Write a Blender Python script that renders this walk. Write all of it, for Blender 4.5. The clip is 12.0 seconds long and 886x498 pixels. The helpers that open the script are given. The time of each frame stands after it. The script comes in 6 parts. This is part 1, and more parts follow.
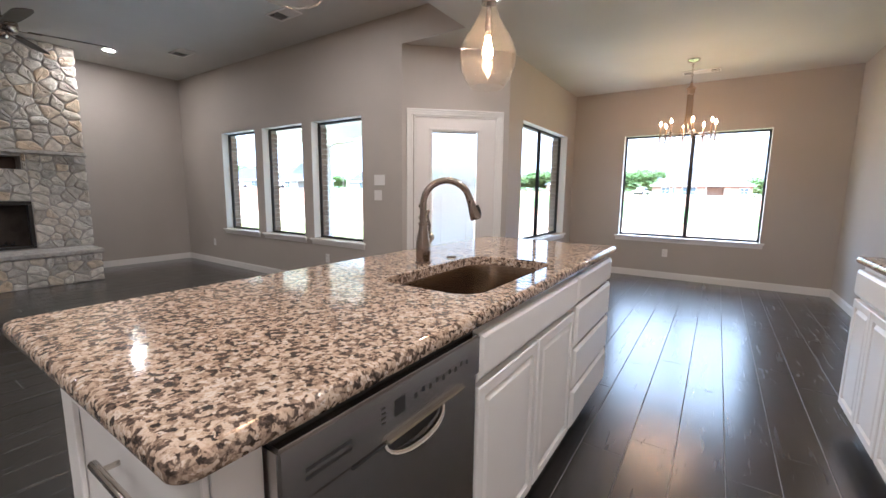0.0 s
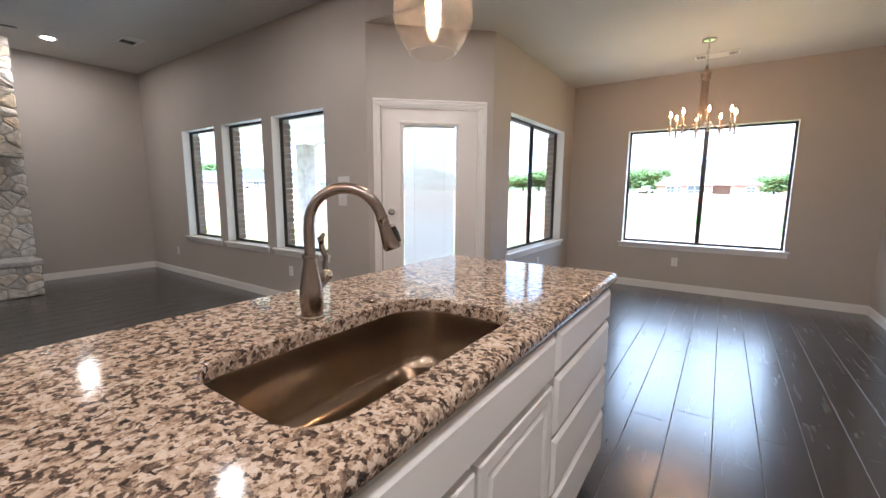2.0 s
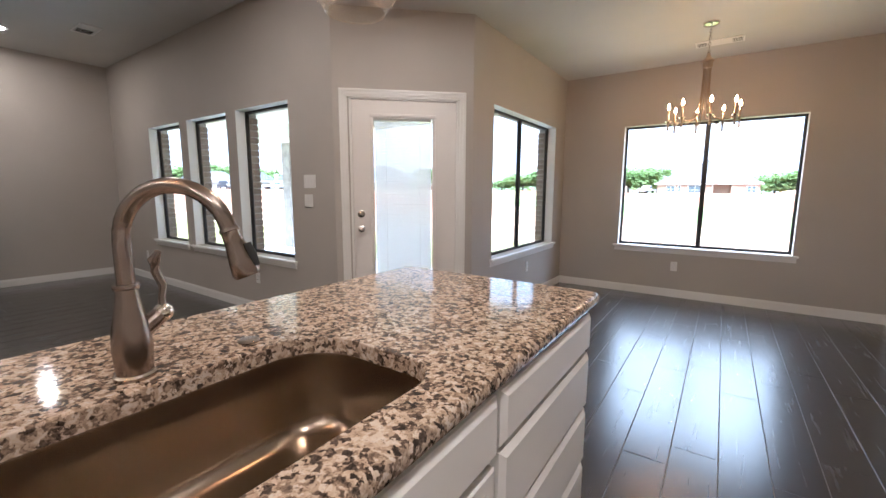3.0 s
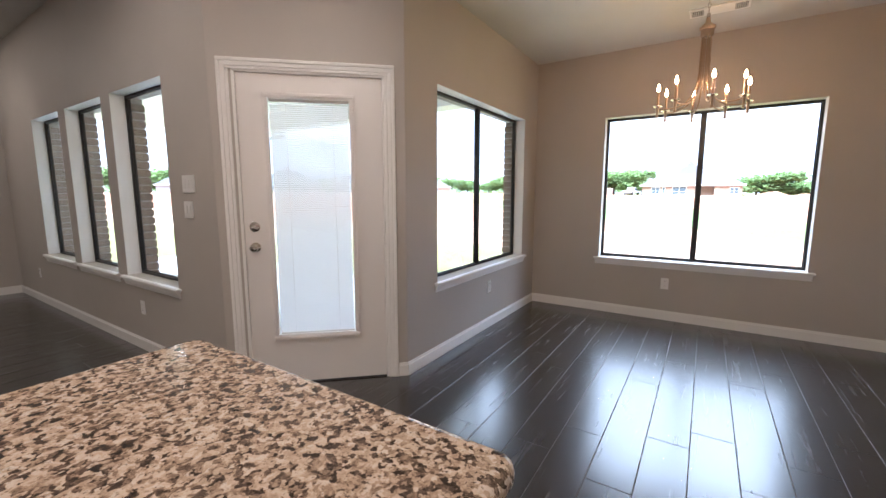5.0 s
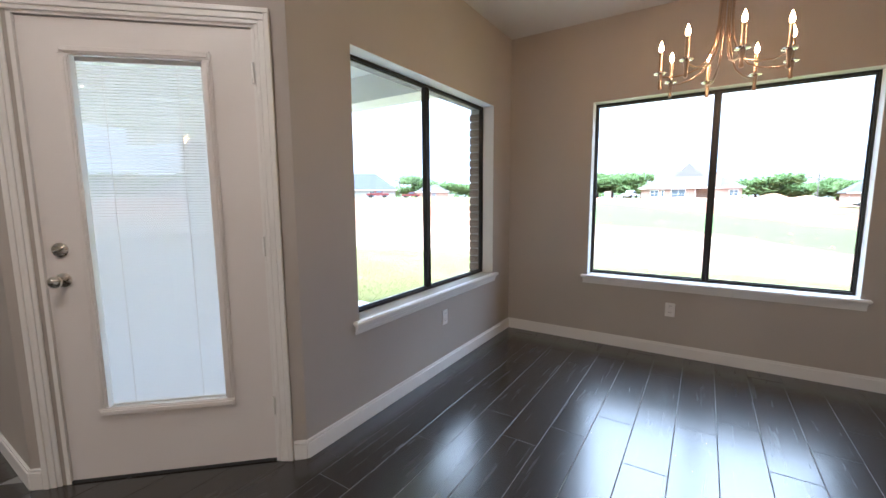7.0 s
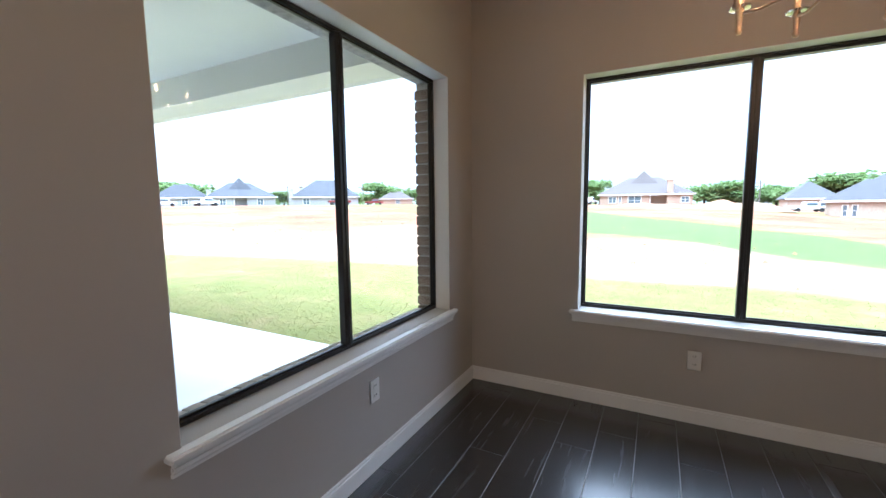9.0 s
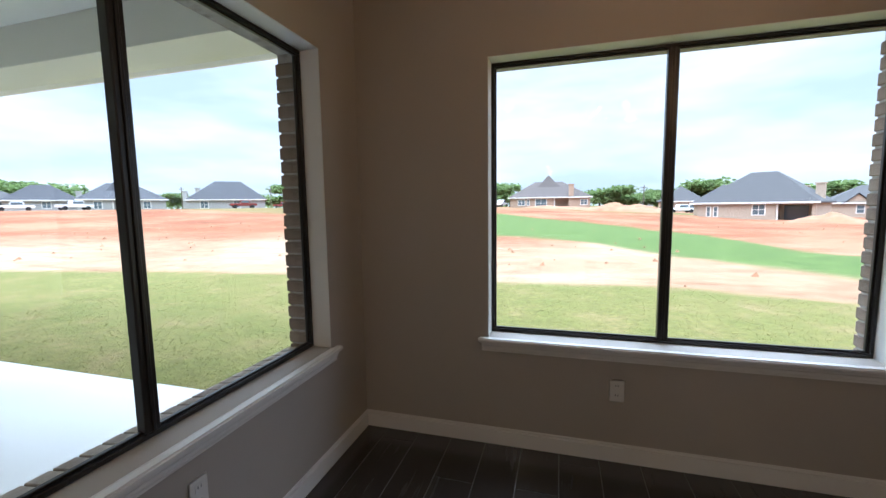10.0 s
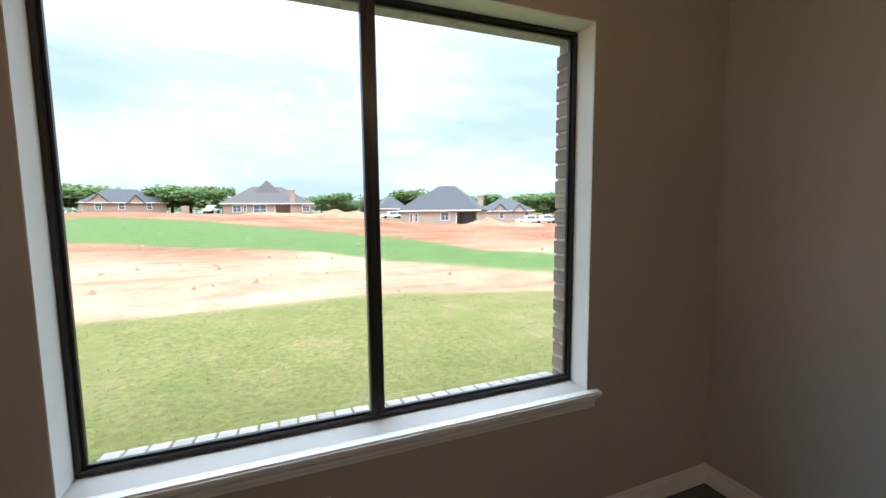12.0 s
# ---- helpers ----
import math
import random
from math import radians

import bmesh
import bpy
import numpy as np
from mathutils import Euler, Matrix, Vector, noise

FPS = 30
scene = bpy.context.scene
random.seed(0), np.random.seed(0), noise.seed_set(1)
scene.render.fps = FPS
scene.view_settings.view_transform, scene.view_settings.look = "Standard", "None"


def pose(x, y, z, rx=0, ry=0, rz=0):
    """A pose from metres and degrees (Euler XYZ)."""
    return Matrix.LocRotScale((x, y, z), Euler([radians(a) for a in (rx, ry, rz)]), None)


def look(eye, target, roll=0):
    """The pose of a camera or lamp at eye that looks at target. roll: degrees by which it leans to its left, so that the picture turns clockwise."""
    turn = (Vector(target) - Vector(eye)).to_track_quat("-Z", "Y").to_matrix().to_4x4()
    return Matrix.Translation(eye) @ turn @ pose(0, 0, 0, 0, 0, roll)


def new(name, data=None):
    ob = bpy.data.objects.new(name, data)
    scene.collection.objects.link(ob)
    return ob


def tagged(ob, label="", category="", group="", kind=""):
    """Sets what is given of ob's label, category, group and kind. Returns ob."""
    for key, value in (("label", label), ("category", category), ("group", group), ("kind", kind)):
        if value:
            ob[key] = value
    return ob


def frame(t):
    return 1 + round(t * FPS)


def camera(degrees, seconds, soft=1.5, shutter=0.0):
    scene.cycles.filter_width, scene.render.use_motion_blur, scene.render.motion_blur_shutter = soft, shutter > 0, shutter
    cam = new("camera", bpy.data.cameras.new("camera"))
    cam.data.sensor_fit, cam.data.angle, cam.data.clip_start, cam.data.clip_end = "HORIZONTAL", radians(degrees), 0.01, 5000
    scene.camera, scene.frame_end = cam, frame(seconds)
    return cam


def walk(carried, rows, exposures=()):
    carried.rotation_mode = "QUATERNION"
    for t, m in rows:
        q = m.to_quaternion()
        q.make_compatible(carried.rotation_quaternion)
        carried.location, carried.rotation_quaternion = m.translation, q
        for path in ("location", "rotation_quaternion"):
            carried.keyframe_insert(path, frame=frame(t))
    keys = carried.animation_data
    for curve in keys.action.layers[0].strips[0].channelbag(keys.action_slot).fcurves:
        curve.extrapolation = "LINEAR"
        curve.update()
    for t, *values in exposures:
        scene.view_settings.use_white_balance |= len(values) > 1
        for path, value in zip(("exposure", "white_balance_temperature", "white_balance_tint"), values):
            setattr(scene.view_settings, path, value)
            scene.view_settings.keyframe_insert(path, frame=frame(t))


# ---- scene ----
cam = camera(95.4, 12.0)
PATH = [
    (0, (0.964, 1.849, 1.232), (-0.143, 3.49, 0.953), 0.7),
    (0.5, (0.908, 1.97, 1.228), (-0.201, 3.61, 0.949), 0.7),
    (1, (0.847, 2.149, 1.25), (-0.27, 3.783, 0.967), 0.5),
    (1.5, (0.815, 2.317, 1.258), (-0.302, 3.952, 0.975), 0.4),
    (2, (0.841, 2.54, 1.272), (-0.282, 4.171, 0.992), 0.4),
    (2.5, (0.836, 2.742, 1.271), (-0.295, 4.368, 0.99), 0.3),
    (4.5, (0.712, 3.692, 1.279), (-0.373, 5.351, 1.009), 0.0),
    (5, (0.681, 3.919, 1.289), (-0.398, 5.582, 1.022), -0.0),
    (5.5, (0.667, 4.143, 1.295), (-0.398, 5.816, 1.033), -0.1),
    (6, (0.684, 4.399, 1.299), (-0.382, 6.073, 1.048), -0.3),
    (6.5, (0.649, 4.643, 1.288), (-0.427, 6.311, 1.038), -0.4),
    (7, (0.569, 4.887, 1.289), (-0.509, 6.553, 1.043), -0.4),
    (7.2, (0.544, 4.982, 1.295), (-0.533, 6.647, 1.042), -0.4),
    (8.8, (0.181, 5.767, 1.306), (-0.802, 7.495, 1.087), -0.6),
    (9, (0.155, 5.873, 1.3), (-0.777, 7.63, 1.086), -0.6),
    (9.5, (0.127, 6.182, 1.32), (-0.646, 8.015, 1.112), -0.7),
    (10, (0.092, 6.426, 1.328), (-0.465, 8.336, 1.122), -0.8),
    (10.5, (0.055, 6.634, 1.342), (-0.163, 8.612, 1.144), -0.8),
    (11, (0.115, 6.864, 1.346), (0.242, 8.851, 1.156), -1.0),
    (11.2, (0.163, 6.947, 1.353), (0.398, 8.924, 1.168), -0.6),
    (11.5, (0.193, 7.089, 1.369), (0.649, 9.027, 1.175), -0.7),
    (12, (0.312, 7.269, 1.373), (1.042, 9.121, 1.182), -0.6),
]
EXPOSURES = [(0, 2.28, 5080, 8), (2.5, 2.14, 5180, 8), (5, 1.95, 5350, 10), (6, 1.9, 5400, 9), (7, 1.76, 5200, 7), (9, 1.3, 5200, 7), (9.5, 0.52, 5450, 9), (10.5, 0.56, 6050, 6), (11.1, 0.7, 7400, 16), (11.5, 0.66, 7400, 17), (12, 0.5, 5800, 5)]
walk(cam, [(t, look(eye, target, roll)) for t, eye, target, roll in PATH], EXPOSURES)

# ---------- world and daylight ----------
world = bpy.data.worlds.new("overcast_sky")
scene.world = world
world.use_nodes = True
wn, wl = world.node_tree.nodes, world.node_tree.links
wn.clear()
SUN_EL, SUN_ROT = radians(52), radians(200)
sky = wn.new("ShaderNodeTexSky")
sky.sky_type, sky.sun_disc = "NISHITA", False
sky.sun_elevation, sky.sun_rotation, sky.dust_density = SUN_EL, SUN_ROT, 3.0
coord = wn.new("ShaderNodeTexCoord")
squash = wn.new("ShaderNodeMapping")
squash.inputs["Scale"].default_value = (1.6, 1.6, 6.0)
puffs = wn.new("ShaderNodeTexNoise")
puffs.inputs["Scale"].default_value, puffs.inputs["Detail"].default_value = 1.3, 6
puffs.inputs["Roughness"].default_value = 0.52
cover = wn.new("ShaderNodeMapRange")
cover.inputs[1].default_value, cover.inputs[2].default_value = 0.38, 0.58
cover.inputs[3].default_value, cover.inputs[4].default_value = 0.25, 1.0
blend = wn.new("ShaderNodeMixRGB")
blend.inputs[2].default_value = (9.4, 10.0, 10.9, 1)
back = wn.new("ShaderNodeBackground")
back.inputs["Strength"].default_value = 0.098
wout = wn.new("ShaderNodeOutputWorld")
wl.new(coord.outputs["Generated"], squash.inputs["Vector"])
wl.new(squash.outputs[0], puffs.inputs["Vector"])
wl.new(puffs.outputs["Fac"], cover.inputs[0])
wl.new(cover.outputs[0], blend.inputs[0])
gaps = wn.new("ShaderNodeMixRGB")            # thin high haze whitens the blue in the gaps
gaps.inputs[0].default_value, gaps.inputs[2].default_value = 0.7, (6.6, 8.2, 10.2, 1)
wl.new(sky.outputs[0], gaps.inputs[1])
wl.new(gaps.outputs[0], blend.inputs[1])
sepd = wn.new("ShaderNodeSeparateXYZ")
wl.new(coord.outputs["Generated"], sepd.inputs[0])
lift = wn.new("ShaderNodeMapRange")          # sky made about eight times brighter overhead than low down, to light the rooms
lift.interpolation_type = "SMOOTHSTEP"
lift.inputs[1].default_value, lift.inputs[2].default_value = 0.28, 1.0
lift.inputs[3].default_value, lift.inputs[4].default_value = 0.92, 7.5
wl.new(sepd.outputs[2], lift.inputs[0])
lifted = wn.new("ShaderNodeMixRGB")
lifted.blend_type, lifted.inputs[0].default_value = "MULTIPLY", 1.0
wl.new(blend.outputs[0], lifted.inputs[1])
wl.new(lift.outputs[0], lifted.inputs[2])
wl.new(lifted.outputs[0], back.inputs[0])
wl.new(back.outputs[0], wout.inputs[0])

sun = new("sun", bpy.data.lights.new("sun", "SUN"))
sun.data.energy, sun.data.angle, sun.data.color = 0.6, radians(14), (1, 0.95, 0.88)
sun.matrix_world = look((0, 0, 30), (30 * math.sin(SUN_ROT) / math.tan(SUN_EL) * -1, 30 * math.cos(SUN_ROT) / math.tan(SUN_EL) * -1, 0))


# ---------- materials ----------
def material(name, colour, rough=0.6, metal=0.0, spec=0.5):
    m = bpy.data.materials.new(name)
    m.use_nodes = True
    b = m.node_tree.nodes["Principled BSDF"]
    b.inputs["Base Color"].default_value = (*colour, 1)
    b.inputs["Roughness"].default_value, b.inputs["Metallic"].default_value = rough, metal
    b.inputs["Specular IOR Level"].default_value = spec
    return m, m.node_tree.nodes, m.node_tree.links, b


def coords(nodes, links, scale=(1, 1, 1), space="Object"):
    tc, mp = nodes.new("ShaderNodeTexCoord"), nodes.new("ShaderNodeMapping")
    mp.inputs["Scale"].default_value = scale
    links.new(tc.outputs[space], mp.inputs["Vector"])
    return mp.outputs[0]


def noise_tex(nodes, links, vec, scale, detail=4, rough=0.5, distort=0.0):
    n = nodes.new("ShaderNodeTexNoise")
    n.inputs["Scale"].default_value, n.inputs["Detail"].default_value = scale, detail
    n.inputs["Roughness"].default_value, n.inputs["Distortion"].default_value = rough, distort
    links.new(vec, n.inputs["Vector"])
    return n.outputs["Fac"]


def ramp(nodes, links, fac, stops):
    r = nodes.new("ShaderNodeValToRGB")
    e = r.color_ramp.elements
    while len(e) < len(stops):
        e.new(0.5)
    for el, (p, c) in zip(e, stops):
        el.position, el.color = p, (*c, 1)
    links.new(fac, r.inputs[0])
    return r.outputs[0]


def mix(nodes, links, fac, a, b, mode="MIX"):
    m = nodes.new("ShaderNodeMixRGB")
    m.blend_type = mode
    for k, v in enumerate((fac, a, b)):
        if isinstance(v, (int, float)):
            m.inputs[k].default_value = v
        elif isinstance(v, tuple):
            m.inputs[k].default_value = (*v, 1)
        else:
            links.new(v, m.inputs[k])
    return m.outputs[0]


def relief(nodes, links, bsdf, height, strength=0.2, distance=0.002):
    b = nodes.new("ShaderNodeBump")
    b.inputs["Strength"].default_value, b.inputs["Distance"].default_value = strength, distance
    links.new(height, b.inputs["Height"])
    links.new(b.outputs[0], bsdf.inputs["Normal"])


def spread(nodes, links, fac, low, high):
    r = nodes.new("ShaderNodeMapRange")
    r.inputs[3].default_value, r.inputs[4].default_value = low, high
    links.new(fac, r.inputs[0])
    return r.outputs[0]


def painted(name, colour, rough, grain=220, strength=0.12, shade=0.05):
    """Rolled or sprayed paint: fine orange-peel relief and a slow drift of tone."""
    m, n, l, b = material(name, colour, rough)
    v = coords(n, l)
    slow = noise_tex(n, l, v, 0.9, 3)
    lo, hi = tuple(c * (1 - shade) for c in colour), tuple(min(1, c * (1 + shade)) for c in colour)
    l.new(ramp(n, l, slow, [(0.3, lo), (0.7, hi)]), b.inputs["Base Color"])
    l.new(spread(n, l, noise_tex(n, l, v, 7, 4), rough - 0.06, rough + 0.08), b.inputs["Roughness"])
    relief(n, l, b, noise_tex(n, l, v, grain, 3), strength, 0.001)
    return m


def metal(name, colour, rough, grain=(4, 300, 300), strength=0.05):
    m, n, l, b = material(name, colour, rough, 1.0)
    v = coords(n, l, grain)
    g = noise_tex(n, l, v, 2.0, 3)
    l.new(spread(n, l, g, rough * (0.75 if strength else 0.94), rough * (1.3 if strength else 1.08)), b.inputs["Roughness"])
    if strength > 0.03:
        relief(n, l, b, g, strength, 0.0003)
    return m


def glow(name, colour, strength):
    m = bpy.data.materials.new(name)
    m.use_nodes = True
    n = m.node_tree.nodes
    n.clear()
    e, o = n.new("ShaderNodeEmission"), n.new("ShaderNodeOutputMaterial")
    e.inputs[0].default_value, e.inputs[1].default_value = (*colour, 1), strength
    m.node_tree.links.new(e.outputs[0], o.inputs[0])
    return m


def clear_glass(name, tint=(1, 1, 1), seeds=False, rough=0.0):
    """Thin clear glass: straight through, with a Fresnel gloss."""
    m = bpy.data.materials.new(name)
    m.use_nodes = True
    n, l = m.node_tree.nodes, m.node_tree.links
    n.clear()
    t, g, f = n.new("ShaderNodeBsdfTransparent"), n.new("ShaderNodeBsdfGlossy"), n.new("ShaderNodeLayerWeight")
    x, o = n.new("ShaderNodeMixShader"), n.new("ShaderNodeOutputMaterial")
    t.inputs[0].default_value = (*tint, 1)
    g.inputs["Roughness"].default_value = rough
    f.inputs[0].default_value = 0.5
    steep, level = n.new("ShaderNodeMath"), n.new("ShaderNodeMath")
    steep.operation, level.operation = "POWER", "MULTIPLY_ADD"
    steep.inputs[1].default_value = 5.0
    level.inputs[1].default_value, level.inputs[2].default_value = 0.85, 0.05 if seeds else 0.022
    l.new(f.outputs["Facing"], steep.inputs[0])
    l.new(steep.outputs[0], level.inputs[0])
    if seeds:
        v = coords(n, l)
        vo = n.new("ShaderNodeTexVoronoi")
        vo.inputs["Scale"].default_value = 210
        l.new(v, vo.inputs["Vector"])
        bub = ramp(n, l, vo.outputs["Distance"], [(0.16, (1, 1, 1)), (0.29, (0, 0, 0))])
        bump = n.new("ShaderNodeBump")
        bump.inputs["Strength"].default_value, bump.inputs["Distance"].default_value = 0.35, 0.003
        l.new(bub, bump.inputs["Height"])
        l.new(bump.outputs[0], g.inputs["Normal"])
        l.new(mix(n, l, bub, (1.0, 0.97, 0.92), (0.70, 0.62, 0.54)), t.inputs[0])
    l.new(level.outputs[0], x.inputs[0])
    l.new(t.outputs[0], x.inputs[1])
    l.new(g.outputs[0], x.inputs[2])
    last = x.outputs[0]
    if seeds:                                   # the bubbles catch the light
        tl, x2, half = n.new("ShaderNodeBsdfTranslucent"), n.new("ShaderNodeMixShader"), n.new("ShaderNodeMath")
        half.operation = "MULTIPLY"
        half.inputs[1].default_value = 0.7
        l.new(bub, half.inputs[0])
        l.new(half.outputs[0], x2.inputs[0])
        l.new(last, x2.inputs[1])
        l.new(tl.outputs[0], x2.inputs[2])
        last = x2.outputs[0]
    l.new(last, o.inputs[0])
    return m


WALL = painted("greige_wall_paint", (0.445, 0.405, 0.362), 0.62, 160, 0.10)
CEIL = painted("ceiling_paint", (0.60, 0.585, 0.55), 0.75, 120, 0.2)
TRIM = painted("white_trim_paint", (0.80, 0.78, 0.75), 0.34, 60, 0.03, 0.02)
CABINET = painted("white_cabinet_paint", (0.85, 0.83, 0.81), 0.36, 70, 0.03, 0.02)
DOOR = painted("white_door_paint", (0.76, 0.72, 0.69), 0.40, 60, 0.04, 0.02)
PLATE = painted("white_plastic", (0.82, 0.80, 0.77), 0.32, 40, 0.02, 0.02)
BLACK = painted("black_aluminium", (0.015, 0.014, 0.014), 0.35, 90, 0.03, 0.1)
# near-black, for black parts and for the shade in gaps, slots and ducts
DARK = painted("black_parts_and_recess_shade", (0.02, 0.02, 0.02), 0.7)
STUCCO = painted("patio_ceiling_paint", (0.72, 0.71, 0.66), 0.8, 60, 0.15)
GLASS = clear_glass("window_glass", (0.97, 0.98, 0.98))
SEEDED = clear_glass("seeded_glass", (1, 0.98, 0.95), seeds=True)
STEEL = metal("brushed_stainless", (0.52, 0.50, 0.485), 0.25, (2, 2, 120), 0.0)
SINK_STEEL = metal("sink_stainless", (0.36, 0.29, 0.225), 0.23, (2, 14, 14), 0.0)
NICKEL = metal("brushed_nickel", (0.34, 0.285, 0.25), 0.26, (14, 14, 14), 0.0)
CHROME = metal("satin_nickel", (0.72, 0.68, 0.62), 0.14, (60, 60, 60), 0.01)
WARM_NICKEL = metal("warm_nickel", (0.42, 0.31, 0.225), 0.30, (6, 6, 6), 0.0)
BULB = glow("warm_bulb_glow", (1.0, 0.54, 0.24), 95)
BULB_BIG = glow("filament_bulb_glow", (1.0, 0.52, 0.22), 36)
# glow of the seen recessed lamps and of the unseen added ones
CAN_GLOW = glow("seen_and_added_lamp_glow", (1.0, 0.80, 0.62), 145)


def granite():
    """Cream and tan feldspar with brown and near-black flecks, polished."""
    m, n, l, b = material("speckled_granite", (0.4, 0.33, 0.28), 0.1)
    v = coords(n, l, (1, 1, 1))
    wob = n.new("ShaderNodeTexNoise")
    wob.inputs["Scale"].default_value, wob.inputs["Detail"].default_value = 60, 4
    l.new(v, wob.inputs["Vector"])
    mv = mix(n, l, 0.03, v, wob.outputs["Color"])
    cell = n.new("ShaderNodeTexVoronoi")
    cell.feature = "SMOOTH_F1"
    cell.inputs["Scale"].default_value, cell.inputs["Smoothness"].default_value = 112, 0.4
    l.new(mv, cell.inputs["Vector"])
    sep = n.new("ShaderNodeSeparateColor")
    l.new(cell.outputs["Color"], sep.inputs[0])
    veins = noise_tex(n, l, v, 64, 5, 0.68, 0.9)
    patchy = noise_tex(n, l, v, 13, 3)
    val = mix(n, l, 0.52, sep.outputs[0], veins)
    val = mix(n, l, 0.16, val, patchy)
    body = ramp(n, l, val, [(0.30, (0.040, 0.031, 0.027)), (0.39, (0.13, 0.094, 0.073)), (0.45, (0.30, 0.218, 0.16)), (0.51, (0.455, 0.345, 0.255)), (0.60, (0.58, 0.465, 0.36)), (0.74, (0.66, 0.59, 0.52))])
    fleck = noise_tex(n, l, v, 170, 3, 0.6, 0.5)
    dots = ramp(n, l, fleck, [(0.30, (0.12, 0.10, 0.095)), (0.38, (0.75, 0.72, 0.70)), (0.46, (1, 1, 1))])
    l.new(mix(n, l, 0.9, body, dots, "MULTIPLY"), b.inputs["Base Color"])
    l.new(spread(n, l, noise_tex(n, l, v, 30, 2), 0.05, 0.12), b.inputs["Roughness"])
    return m


def plank_tile():
    """Dark wood-look porcelain: streaks along the plank, tone by the piece, worn grey patches and a hand-scraped relief."""
    m, n, l, b = material("dark_wood_look_tile", (0.03, 0.026, 0.025), 0.3, 0.0, 0.75)
    v = coords(n, l, (1, 1, 1))
    info = n.new("ShaderNodeObjectInfo")
    shift = n.new("ShaderNodeVectorMath")
    shift.operation = "MULTIPLY_ADD"
    shift.inputs[1].default_value = (1, 1, 1)
    cmb = n.new("ShaderNodeCombineXYZ")
    mul = n.new("ShaderNodeMath")
    mul.operation = "MULTIPLY"
    mul.inputs[1].default_value = 57.0
    l.new(info.outputs["Random"], mul.inputs[0])
    l.new(mul.outputs[0], cmb.inputs[0])
    l.new(mul.outputs[0], cmb.inputs[2])
    l.new(v, shift.inputs[0])
    l.new(cmb.outputs[0], shift.inputs[2])
    st = n.new("ShaderNodeMapping")
    st.inputs["Scale"].default_value = (38, 2.2, 10)
    l.new(shift.outputs[0], st.inputs["Vector"])
    streak = noise_tex(n, l, st.outputs[0], 1.0, 6, 0.6, 0.6)
    pt = n.new("ShaderNodeMapping")
    pt.inputs["Scale"].default_value = (9, 2.4, 5)
    l.new(shift.outputs[0], pt.inputs["Vector"])
    patch = noise_tex(n, l, pt.outputs[0], 1.0, 5, 0.6, 0.8)
    base = ramp(n, l, streak, [(0.25, (0.005, 0.0045, 0.0045)), (0.55, (0.014, 0.0125, 0.012)), (0.8, (0.040, 0.036, 0.033))])
    worn = ramp(n, l, patch, [(0.50, (0, 0, 0)), (0.85, (1, 1, 1))])
    col = mix(n, l, worn, base, (0.036, 0.033, 0.031))
    tone = n.new("ShaderNodeMapRange")
    tone.inputs[3].default_value, tone.inputs[4].default_value = 0.65, 1.4
    l.new(info.outputs["Random"], tone.inputs[0])
    l.new(mix(n, l, 1.0, col, tone.outputs[0], "MULTIPLY"), b.inputs["Base Color"])
    l.new(spread(n, l, mix(n, l, 0.3, streak, patch), 0.19, 0.33), b.inputs["Roughness"])
    b.inputs["Coat Weight"].default_value, b.inputs["Coat Roughness"].default_value = 0.7, 0.23   # sealed glaze
    sc = n.new("ShaderNodeMapping")
    sc.inputs["Scale"].default_value = (6, 15, 8)
    l.new(shift.outputs[0], sc.inputs["Vector"])
    scrape = noise_tex(n, l, sc.outputs[0], 1.0, 4, 0.55, 0.5)
    relief(n, l, b, mix(n, l, 0.78, streak, scrape), 0.17, 0.0012)
    return m


def masonry(name, colours, scale=9, rough=0.85, strength=0.5, fine=60):
    """Stone or brick: tone by the piece, mottling and a coarse relief."""
    m, n, l, b = material(name, colours[0], rough)
    v = coords(n, l)
    info = n.new("ShaderNodeObjectInfo")
    k = len(colours) - 1
    tone = ramp(n, l, info.outputs["Random"], [(i / k, c) for i, c in enumerate(colours)])
    mott = noise_tex(n, l, v, scale, 6, 0.6)
    col = mix(n, l, 0.75, tone, ramp(n, l, mott, [(0.25, (0.45, 0.44, 0.43)), (0.55, (1, 1, 1)), (0.8, (1.25, 1.22, 1.18))]), "MULTIPLY")
    l.new(col, b.inputs["Base Color"])
    relief(n, l, b, mix(n, l, 0.5, mott, noise_tex(n, l, v, fine, 5)), strength, 0.012)
    return m


GRANITE, PLANK = granite(), plank_tile()
GROUT = painted("grey_grout", (0.21, 0.205, 0.20), 0.9, 300, 0.2)
STONE = masonry("limestone", [(0.50, 0.475, 0.43), (0.70, 0.67, 0.61), (0.60, 0.54, 0.45), (0.78, 0.755, 0.70), (0.42, 0.405, 0.38), (0.70, 0.58, 0.43), (0.64, 0.62, 0.58)], 9, 0.9, 0.8, 70)
MORTAR = masonry("stone_mortar", [(0.44, 0.42, 0.39), (0.46, 0.44, 0.41)], 18, 0.95, 0.4)
BRICK = masonry("brown_brick", [(0.21, 0.165, 0.13), (0.29, 0.225, 0.18), (0.25, 0.20, 0.165), (0.33, 0.27, 0.215)], 14, 0.9, 0.4, 90)
PALE_BRICK = masonry("pale_brick", [(0.42, 0.36, 0.31), (0.50, 0.44, 0.38), (0.46, 0.40, 0.34)], 14, 0.9, 0.4, 90)
BRICK_JOINT = masonry("brick_mortar", [(0.40, 0.38, 0.35), (0.42, 0.40, 0.37)], 30, 0.95, 0.3)
CONCRETE = painted("patio_concrete", (0.64, 0.63, 0.60), 0.85, 140, 0.3, 0.05)
FAN_BLADE = painted("dark_fan_blade", (0.06, 0.05, 0.045), 0.45, 40, 0.05, 0.2)


